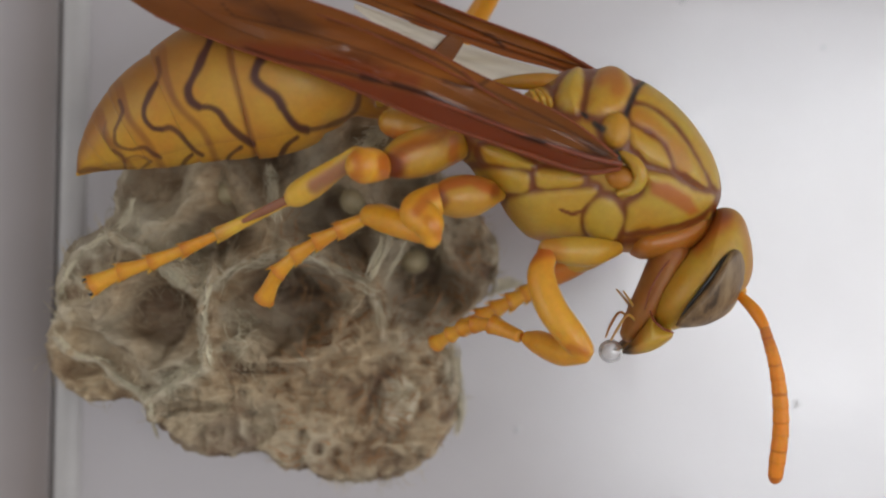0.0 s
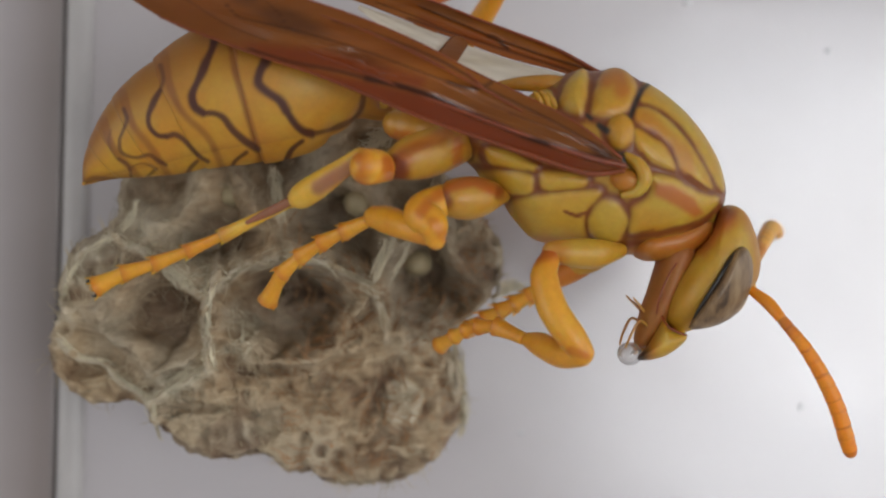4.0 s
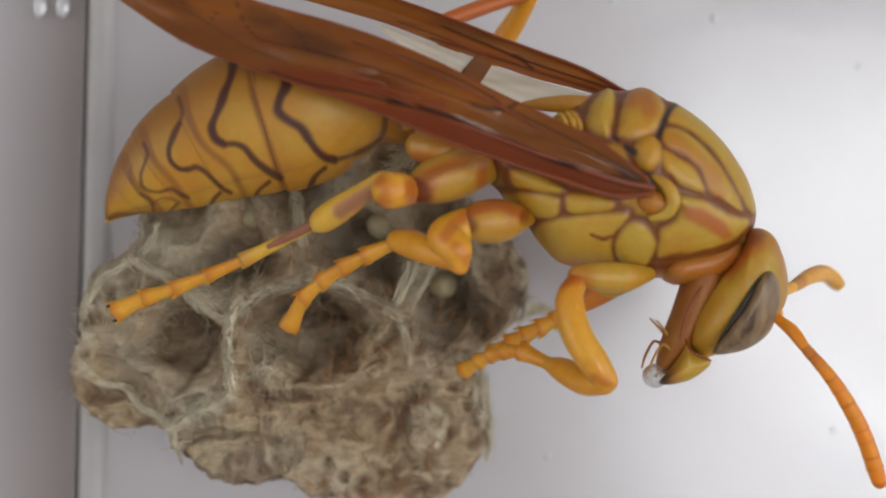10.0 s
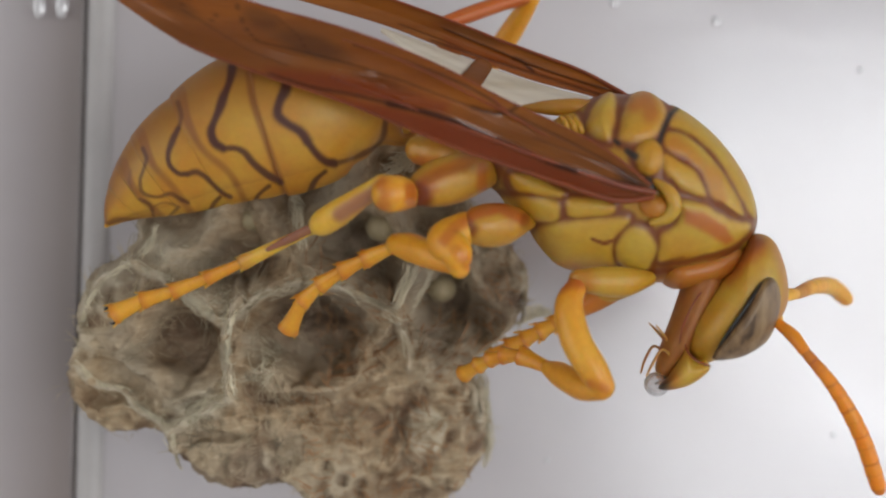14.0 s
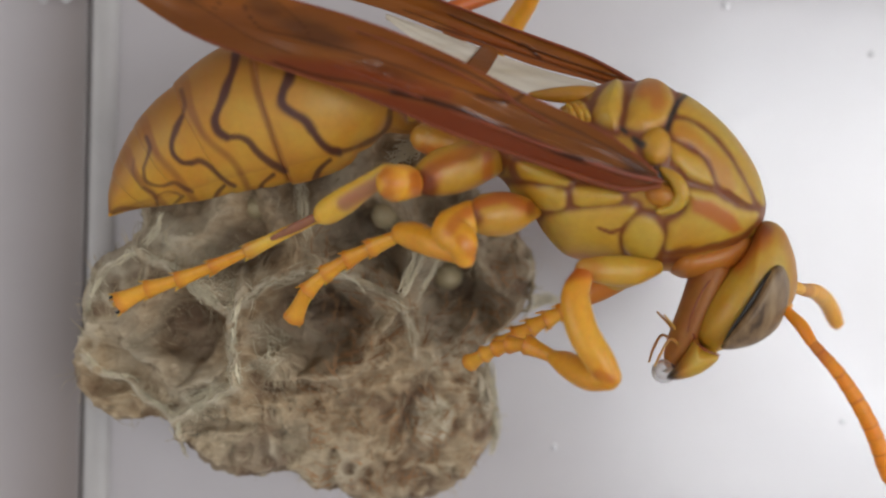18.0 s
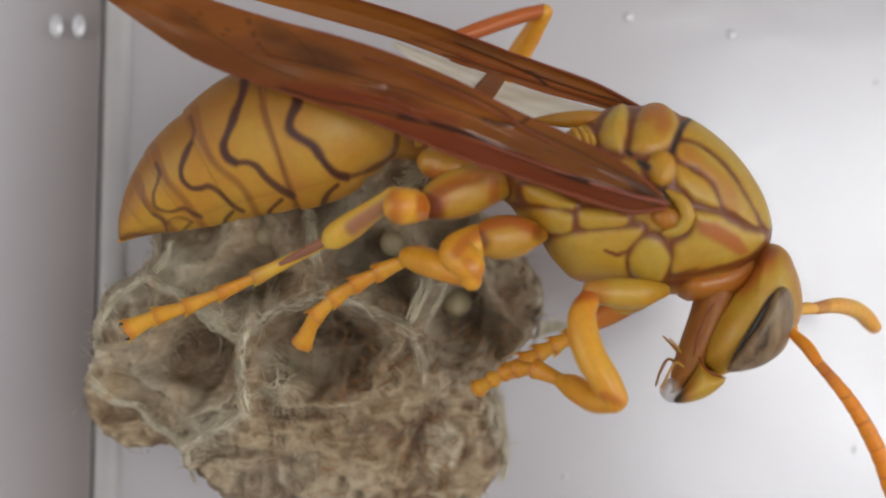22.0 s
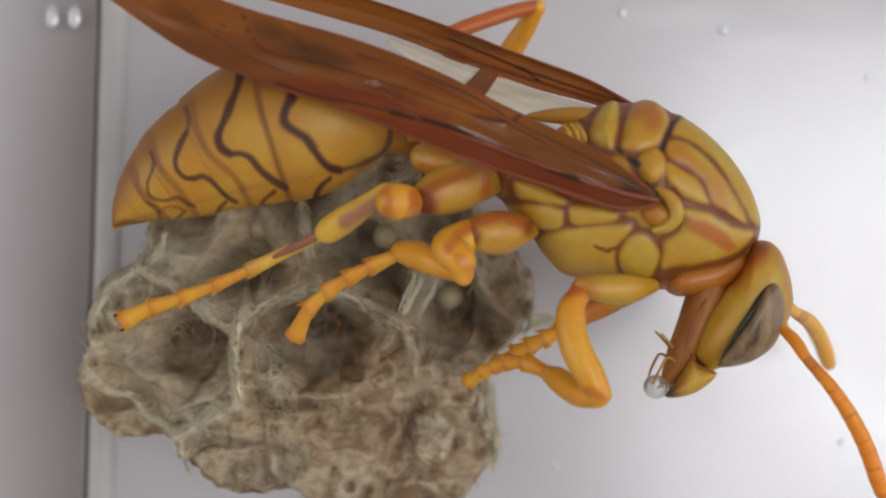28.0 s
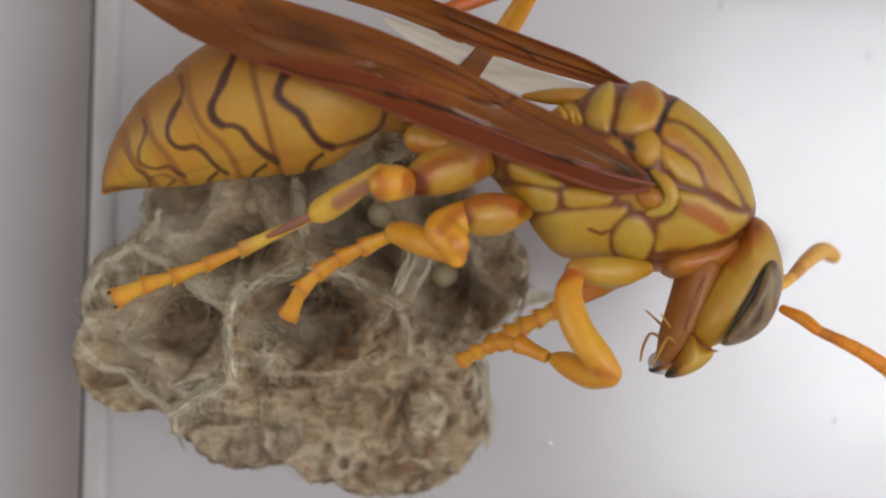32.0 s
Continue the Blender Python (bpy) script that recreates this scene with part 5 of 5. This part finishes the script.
root_plate = tube([(3.22, -12.70, 5.11), (4.00, -13.20, 5.06), (4.86, -13.60, 5.03), (5.57, -13.60, 5.03)], [0.10, 0.26, 0.32, 0.24], 16)
part("wing_root", (*root_plate, {"tint": np.full(len(root_plate[0]), 0.35)}), M_BODY, wasp, "tan plate under the wings")
for fold in ([(4.29, -14.90, 4.56), (4.43, -15.10, 4.29), (4.55, -15.00, 4.03)], [(4.52, -14.90, 4.58), (4.69, -15.10, 4.29), (4.82, -15.00, 3.92)], [(4.75, -14.90, 4.52), (4.92, -15.10, 4.22), (5.03, -15.00, 3.88)]):
    part("wing_root_fold", tube(fold, [0.07, 0.12, 0.09], 12), M_BODY, wasp)
hook = tube([(7.34, -15.90, 2.30), (7.75, -16.10, 1.99), (7.96, -16.10, 1.51), (7.73, -16.00, 1.10), (7.28, -15.80, 0.96)], [0.14, 0.22, 0.24, 0.20, 0.12], 18, 8)
part("tegula", hook, M_BODY, wasp, "pale yellow wing-base scale")
knob = ball((7.38, -15.70, 1.49), (0.60, 0.42, 0.42), 26, (0, 20, 0))
part("wing_hinge", (*knob, {"tint": np.full(len(knob[0]), 0.55)}), M_BODY, wasp)
part("wing_joint", ball((7.04, -15.90, 2.08), (0.34, 0.3, 0.36), 18), M_BLACK, wasp)


# legs
def limb(path, radii, tint=None, mark=None, n=20, flat=1.0, ends=True, paint=()):
    """One limb piece; tint and mark fade along it, paint adds patches along short lines on its flank."""
    g = tube(path, radii, n, 6 if not paint else 14, flat, ends)
    a, b = np.array(path[0]), np.array(path[-1])
    u = ((g[0] - a) @ (b - a)) / ((b - a) @ (b - a))
    at = {}
    if tint:
        at["tint"] = tint[2] * sm(tint[0], tint[1], u)
    if mark:
        at["mark"] = mark[2] * sm(mark[0], mark[1], u)
    k = (58.54 + g[0][:, 1]) / 43.54
    for key, line, w, e in paint:
        at[key] = np.maximum(at.get(key, 0), e * sm(w, w * 0.3, line_distance(g[0][:, 0] / k, g[0][:, 2] / k, line)))
    return (*g, at)


def tarsus(path, widths, parent, first=None):
    """Toe joints like stacked cones, each flared at its end, and a forked claw."""
    for i in range(len(path) - 1):
        a, b = np.array(path[i]), np.array(path[i + 1])
        w = widths[i]
        joint = limb([a - (b - a) * 0.06, a * 0.6 + b * 0.4, a * 0.2 + b * 0.8, b], [w * 0.72, w * 0.82, w * 1.02, w * 1.22], (0.72, 1.0, 0.5), None, 16, 0.85, False)
        d = (b - a) / np.linalg.norm(b - a)
        side = np.cross(d, (0, 1, 0))
        spines = [tube([b + side * q * w * 0.8 - d * 0.15, b + side * q * w * 1.05 + d * 0.08, b + side * q * w * 1.3 + d * 0.26 + np.array((0, e, 0))], [0.07, 0.05, 0.012], 6, 3) for q, e in ((1, -0.05), (0.8, 0.05), (-1, 0.05), (-0.5, -0.2))]
        part("toe_joint", joined(joint, *spines), first if first and i == 0 else M_LEG, parent)
    a, b = np.array(path[-2]), np.array(path[-1])
    d = (b - a) / np.linalg.norm(b - a)
    side = np.cross(d, (0, 1, 0))
    for s in (1, -1):
        p = b + side * s * widths[-1] * 0.6
        part("claw", tube([p - d * 0.1, p + d * 0.2 + side * s * 0.1, p + d * 0.34 + np.array((0, 0.15, 0))], [0.08, 0.055, 0.02], 8), M_BLACK, parent)
    part("foot_pad", ball(b + d * 0.12 + np.array((0, 0.05, 0)), (0.17, 0.14, 0.15), 14), M_PALP, parent)


hl = part("hind_leg", limb([(1.53, -14.00, 2.91), (0.60, -14.80, 2.48), (-0.27, -15.20, 2.11), (-0.80, -15.20, 1.88)], [0.86, 0.90, 0.70, 0.40], (-1, -0.9, 0.22), None, 44, paint=[("tint", [(1.61, 2.85), (1.61, 2.12)], 0.3, 0.8), ("tint", [(1.26, 3.12), (0.31, 2.70), (-0.36, 2.39)], 0.40, 0.7), ("tint", [(-0.27, 2.20), (-0.61, 1.78)], 0.62, 0.8), ("mark", [(-0.65, 1.85), (-0.46, 1.70)], 0.62, 0.9), ("mark", [(-0.61, 2.16), (-0.38, 2.01)], 0.34, 0.9), ("mark", [(1.26, 2.81), (0.31, 2.66), (-0.36, 2.35)], 0.22, 0.35)]), M_BODY, wasp, "", (1.53, -14.00, 2.91))
part("femur", limb([(-0.77, -14.80, 1.86), (-1.16, -15.80, 1.90), (-1.48, -16.50, 1.86)], [0.40, 0.58, 0.62], None, None, 30, paint=[("tint", [(-1.91, 2.35), (-1.61, 1.93), (-1.80, 1.45)], 0.36, 0.7), ("tint", [(-0.84, 2.12), (-0.80, 1.70)], 0.35, 0.8)]), M_LEG, hl)
part("tibia", limb([(-1.70, -16.40, 2.20), (-2.43, -15.60, 1.79), (-3.25, -14.80, 1.29), (-3.89, -14.20, 0.92), (-4.23, -13.90, 0.73)], [0.32, 0.36, 0.46, 0.44, 0.22], None, None, 36, paint=[("mark", [(-1.80, 2.12), (-2.47, 1.70), (-3.21, 1.22)], 0.42, 0.85), ("tint", [(-1.61, 2.35), (-1.80, 1.84)], 0.5, 0.6)]), M_TIBIA, hl, "pale yellow shin with a purple-brown streak")
tarsus([(-4.28, -13.80, 0.73), (-6.90, -12.20, -0.47), (-8.27, -11.70, -1.05), (-9.58, -11.30, -1.54), (-10.77, -11.00, -1.90), (-11.87, -10.80, -2.41)], [0.25, 0.25, 0.28, 0.30, 0.36], hl, M_TIBIA)
part("tarsus_streak", limb([(-4.33, -14.12, 0.72), (-5.03, -13.80, 0.39), (-5.88, -13.30, 0.00)], [0.16, 0.16, 0.08], None, None, 12, 0.5), M_STREAK, hl)
part("upper_coxa", limb([(1.30, -13.60, 3.53), (0.31, -14.60, 3.34), (-0.50, -14.60, 3.45)], [0.68, 0.72, 0.52], (-1, -0.9, 0.4), None, 36, paint=[("tint", [(1.26, 3.00), (0.31, 2.85), (-0.54, 2.96)], 0.5, 0.8), ("tint", [(1.30, 3.84), (1.41, 3.08)], 0.4, 0.8)]), M_BODY, hl)
ml = part("mid_leg", limb([(3.19, -14.20, 1.03), (2.32, -14.90, 0.90), (1.54, -15.20, 0.82), (1.03, -15.20, 0.70)], [0.36, 0.72, 0.72, 0.48], (-1, -0.9, 0.18), None, 44, paint=[("tint", [(0.80, 0.71), (1.30, 1.24), (2.22, 1.47), (2.98, 1.09)], 0.34, 0.9), ("mark", [(0.96, 0.90), (1.19, 0.71)], 0.42, 0.85), ("mark", [(3.10, 1.13), (3.06, 0.90)], 0.25, 0.6)]), M_BODY, wasp, "", (3.19, -14.20, 1.03))
part("femur", limb([(1.03, -15.20, 0.78), (0.41, -15.60, 0.32), (0.71, -16.00, -0.13), (0.82, -16.00, -0.58)], [0.56, 0.68, 0.56, 0.36], None, None, 36, paint=[("tint", [(1.03, 1.01), (0.65, 0.78), (0.31, 0.33)], 0.3, 0.7), ("tint", [(0.73, 0.02), (1.19, -0.55)], 0.3, 0.5)]), M_LEG, ml)
part("tibia", limb([(0.71, -15.90, -0.47), (-0.11, -15.40, -0.17), (-0.81, -14.60, 0.10), (-1.29, -14.20, 0.21)], [0.36, 0.46, 0.50, 0.40], (0.5, 0.0, 0.35)), M_LEG, ml)
tarsus([(-1.33, -14.10, 0.16), (-2.42, -13.40, -0.32), (-3.27, -12.90, -0.74), (-4.09, -12.40, -1.26), (-4.79, -12.10, -1.90), (-5.36, -11.20, -2.95)], [0.30, 0.30, 0.30, 0.30, 0.34], ml)
fl = part("fore_leg", limb([(7.45, -14.00, -0.96), (6.45, -14.80, -1.06), (5.44, -15.20, -1.01), (4.86, -15.30, -0.93)], [0.28, 0.52, 0.48, 0.32], (0.75, 1.0, 0.5)), M_BODY, wasp, "", (7.45, -14.00, -0.96))
fore_femur = part("femur", limb([(4.84, -15.30, -1.12), (4.49, -15.80, -1.86), (4.69, -16.20, -2.96), (5.22, -16.40, -3.90), (5.55, -16.40, -4.46)], [0.34, 0.48, 0.52, 0.50, 0.42], (0.13, 0.03, 0.9), None, 30, paint=[("tint", [(5.32, -4.49), (5.85, -4.72)], 0.22, 0.6)]), M_LEG, fl, "", (4.75, -15.30, -0.97))
fore_tibia = part("tibia", limb([(5.52, -16.40, -4.57), (4.94, -15.60, -4.58), (4.36, -14.60, -4.26), (4.03, -14.00, -4.13)], [0.36, 0.44, 0.44, 0.30]), M_LEG, fl, "", (5.52, -16.40, -4.57))
hinge = ball((4.83, -15.20, -1.03), (0.31, 0.32, 0.30), 22)
part("trochanter", (*hinge, {"tint": np.full(len(hinge[0]), 0.95)}), M_LEG, fl, "red-brown joint at the hip")
tarsus([(4.00, -13.90, -4.10), (3.12, -13.00, -3.74), (2.52, -12.20, -3.81), (2.06, -11.60, -4.02), (1.67, -11.00, -4.28), (1.15, -10.00, -4.71)], [0.32, 0.29, 0.27, 0.28, 0.3], fl)
ff = part("fore_leg", limb([(7.58, -11.40, -0.97), (7.04, -10.80, -1.34), (6.36, -10.40, -1.67)], [0.32, 0.44, 0.36]), M_BODY, wasp, "", (7.58, -11.40, -0.97))
part("femur", limb([(6.68, -10.40, -1.59), (6.07, -10.20, -1.89), (5.46, -10.00, -2.24)], [0.40, 0.44, 0.36], (-1, -0.9, 0.6)), M_LEG, ff)
tarsus([(5.50, -10.00, -2.24), (4.64, -9.60, -2.82), (4.06, -9.40, -3.13), (3.47, -9.20, -3.45), (2.92, -9.00, -3.76), (2.37, -8.60, -4.15)], [0.32, 0.34, 0.34, 0.34, 0.32], ff)
fh = part("hind_leg", limb([(1.57, -11.60, 3.69), (0.96, -10.80, 5.05), (0.60, -10.00, 6.84), (0.47, -9.60, 8.19)], [0.72, 0.72, 0.52, 0.36], (0.2, 0.6, 0.7)), M_BODY, wasp, "", (1.57, -11.60, 3.69))
part("femur", limb([(0.13, -9.40, 8.57), (1.45, -8.60, 9.19), (2.81, -7.80, 9.78), (3.86, -7.40, 10.08)], [0.28, 0.32, 0.30, 0.28], (-0.4, -0.2, 0.95)), M_LEG, fh)
part("tibia", limb([(3.91, -7.40, 10.04), (3.33, -6.60, 9.15), (2.69, -5.80, 8.22), (2.02, -5.00, 7.31)], [0.32, 0.44, 0.48, 0.40]), M_LEG, fh)
tarsus([(1.98, -4.90, 7.28), (0.86, -4.40, 5.97), (-0.10, -4.20, 4.80), (-0.81, -4.20, 3.84)], [0.3, 0.3, 0.3], fh)

# water drop at the mouth, specks of glaze on the tiles
drop = part("water_droplet", ball((0, 0, 0), (0.45, 0.45, 0.43), 32), M_WATER, None)
tagged(drop, "clear round water droplet at the wasp's mouth", "droplet")
DROP = (7.89, -13.40, -4.58)
drop.location = Vector(DROP) * MM

speck = part("glaze_speck", ball((0, 0, 0), (0.14, 0.06, 0.16), 20), M_GLAZE, None)
tagged(speck, "tiny shiny bump of glaze on a tile", "glaze bump", "bumps on the tiles")
speck.location = Vector((5.24, 0.00, -9.64)) * MM
for x, y, z in ((12.93, 0.00, 10.46), (8.25, 0.00, 11.29), (-17.92, 0.00, 10.98), (-16.89, 0.00, 10.98), (19.56, 0.00, 8.25), (18.41, 0.00, -8.46)):
    bump_ob = copy_thing(speck, pose(x * MM, y * MM, z * MM, 0, 40 * x if x > -15 else 0, 0))
    bump_ob.scale = (2.0, 1.8, 3.4) if x < -15 else (1.5, 1.3, 1.5) if z > 10 else (1.0, 0.8, 1.0)


# ---------------------------------------------------------------- what moves
def motions():
    def spot(ob, pivot):
        return (Vector(pivot) - ORIGIN[ob.parent]) * MM if ob.parent else Vector(pivot) * MM

    # near antenna: shift of its root, turn of the scape and of the whip in the side view
    rows = [
            (0, -0.02, -0.2, -0.7, 24.3), (0.7, -0.25, -0.2, -8.5, 18.2), (1, -0.06, -0.0, -7.5, 7.4), (2, -0.03, -0.06, -7.4, 6.5), (3, -0.08, 0.07, -9.0, 4.3), (3.5, 0.25, 0.06, -10.9, 1.9), (5.5, 0.12, 0.06, -7.3, -1.3), (7, 0.12, 0.01, -7.7, -1.2),
            (9, 0.02, -0.05, -6.4, -0.8), (11, -0.06, -0.01, -7.6, 0.2), (14, -0.05, -0.02, -7.2, 0.2), (16.5, -0.01, 0.01, -5.5, -1.2), (19, 0.0, 0.0, 0.0, -1.0), (22, -0.10, 0.02, -4.0, 0.2), (25.5, -0.03, -0.02, -3.0, -0.6), (28, -0.04, 0.09, -2.1, -0.8),
            (29, 0.07, 0.08, -5.7, -2.2), (29.3, 0.19, 0.09, -9.5, -11.5), (29.6, 0.25, 0.06, -17.5, -12.5), (29.8, 0.33, 0.29, -20.9, -19.4), (30, 0.07, -0.07, 4.6, 33.0), (30.2, -0.07, -0.36, 16.3, 57.9), (30.4, 0.03, 0.02, -12.6, 0.6), (30.7, 0.25, 0.01, -21.8, -15.8),
            (31, 0.14, 0.06, -19.5, -17.4), (31.5, 0.26, 0.12, -21.5, -25.2), (32, 0.3, 0.10, -24.5, -26.2),
    ]
    p, q = spot(ant_near, SCAPE_N), spot(whip_near, WHIP_N)
    walk(ant_near, [(t, pose(p.x + x * MM, p.y, p.z + z * MM, 0, a, 0)) for t, x, z, a, b in rows])
    walk(whip_near, [(t, pose(*q, 0, b - a, 0)) for t, x, z, a, b in rows])

    # far antenna: where its tip points, millimetres along x and z from its root
    rest = Vector((17.34, -4.60, -3.01)) - Vector(SCAPE_F)
    far = rest.length
    rows = [
            (0, 1.81, 0.87), (3, 1.81, 0.87), (3.5, 2.86, 1.57), (5.5, 4.1, 1.0), (6, 4.24, 0.92), (7, 4.34, 0.70), (9, 4.55, 0.35), (11, 4.8, 0.0),
            (14, 4.95, -0.3), (16.5, 4.2, -1.8), (19, 4.3, -1.85), (19.5, 5.3, -1.3), (21, 5.25, -1.0), (22, 5.25, -0.9), (23, 5.2, -0.75), (23.5, 5.0, 0.1),
            (24.5, 5.05, 0.05), (25.5, 3.8, -1.8), (27.5, 3.84, -2.61), (28, 3.98, -2.71), (29, 5.45, -0.72), (29.3, 4.88, 1.6), (29.5, 4.2, 1.9), (29.65, 1.39, 0.26), (29.8, -0.9, -4.2),
            (30, -6.4, -5.5), (30.2, -5.4, -6.3), (30.4, 0.57, -0.88), (30.7, 1.81, 0.77), (31, 3.6, 0.3), (31.5, 4.5, 0.7), (32, 4.4, 1.0),
    ]
    out = []
    for t, x, z in rows:
        d = Vector((x, math.sqrt(max(far * far - x * x - z * z, 0.2)), z))
        out.append((t, Matrix.Translation(spot(ant_far, SCAPE_F)) @ rest.rotation_difference(d).to_matrix().to_4x4()))
    walk(ant_far, out)

    # gaster: lifts about the waist
    p = spot(gaster, (-0.64, -13.00, 4.10))
    walk(gaster, [(t, pose(*p, 0, a, 0)) for t, a in ((0, 4.4), (3, 3.4), (5.5, 2.0), (7, 1.2), (9, 0.8), (13, 0), (19, 0), (23, 0), (25, 0.5), (28, 1.0), (30, 1.6), (31, 1.2), (31.5, 3.2), (32, 3.4))])

    # head: shift of the neck and nod
    p = spot(head, NECK)
    rows = [
            (0, 0.14, -0.07, 3.4), (0.5, 0.01, -0.04, 2.8), (1, 0.03, 0.06, -0.6), (2, 0.05, 0.0, -0.2), (3, 0.07, -0.01, -0.2), (3.5, 0.12, 0.03, -1.6), (5.5, 0.07, 0.02, -1.2), (7, 0.06, 0.02, -0.6),
            (9, 0.02, 0.01, -0.2), (11, 0.0, 0.01, 0.1), (14, -0.01, -0.02, 0.3), (16.5, -0.02, 0.03, -0.7), (19, 0.0, -0.0, -0.0), (19.5, -0.11, 0.03, -1.0), (22, -0.1, 0.01, -0.7), (24, -0.07, 0.02, -1.3),
            (25.5, -0.02, -0.0, -0.7), (28, 0.01, 0.0, -0.8), (28.5, 0.01, 0.06, -2.5), (29, -0.0, 0.06, -2.2), (29.5, 0.23, 0.12, -1.0), (30, 0.27, -0.0, 2.8), (30.5, 0.26, 0.0, 0.5), (31, 0.33, 0.05, 0.4),
            (31.5, 0.2, 0.21, -1.8), (32, 0.18, 0.22, -2.5),
    ]
    def yaw(t):
        return 12.0 * float(sm(29.4, 29.9, t))
    walk(head, [(t, pose(p.x + (x - 0.030 * yaw(t)) * MM, p.y, p.z + z * MM, 0, a, yaw(t))) for t, x, z, a in rows])

    # near fore leg: the knee sways while the foot holds on to the nest; shift of the knee along x
    hip, knee, wrist = Vector((4.75, -15.30, -0.97)), Vector((5.52, -16.40, -4.57)), Vector((4.03, -14.00, -4.13))
    upper, lower = [], []
    for t, dx in ((0, 0.39), (2, 0.30), (3.5, 0.26), (5.5, 0.24), (7, 0.22), (9, 0.15), (11, 0.06), (13, 0), (19, 0), (22, -0.03), (25.5, -0.14), (28, -0.20), (29, -0.23), (29.5, -0.12), (30, 0.05), (30.5, 0.30), (31, 0.46), (31.5, 0.44), (32, 0.42)):
        a = -dx / (hip.z - knee.z)
        shifted = Vector((knee.x + dx, knee.y, knee.z - (knee.x - hip.x) * a))
        was, now = wrist - knee, wrist - shifted
        b = math.atan2(now.z, -now.x) - math.atan2(was.z, -was.x)
        upper.append((t, pose(*spot(fore_femur, hip), 0, math.degrees(a), 0)))
        lower.append((t, pose(*spot(fore_tibia, shifted), 0, math.degrees(b), 0)))
    walk(fore_femur, upper)
    walk(fore_tibia, lower)

    # droplet: carried by the jaws, drunk at the end
    p = Vector(DROP) * MM
    rows = [
            (0, -0.49, -0.12), (0.7, -0.29, -0.27), (1, -0.03, -0.32), (2, -0.1, -0.33), (3, -0.04, -0.42), (3.5, 0.05, -0.21), (5.5, -0.02, -0.06), (7, -0.07, -0.02),
            (9, -0.07, 0.01), (11, -0.06, -0.04), (14, -0.02, -0.13), (16.5, -0.01, -0.1), (19, 0.0, 0.0), (22, -0.0, 0.1), (24, 0.08, -0.01), (25.5, -0.15, 0.04),
            (28, -0.17, 0.01), (29, 0.0, -0.11), (29.3, 0.05, -0.13), (29.6, -0.41, -0.19), (29.8, -0.22, -0.01), (30, -0.37, -0.02), (30.2, -0.52, -0.05), (30.4, -0.42, -0.02),
            (30.7, -0.10, 0.08), (31, 0.02, 0.10), (31.5, 0.25, 0.16), (32, 0.32, 0.18),
    ]
    walk(drop, [(t, pose(p.x + x * MM, p.y + 0.55 * MM * float(sm(30.2, 30.8, t)), p.z + z * MM)) for t, x, z in rows])



motions()
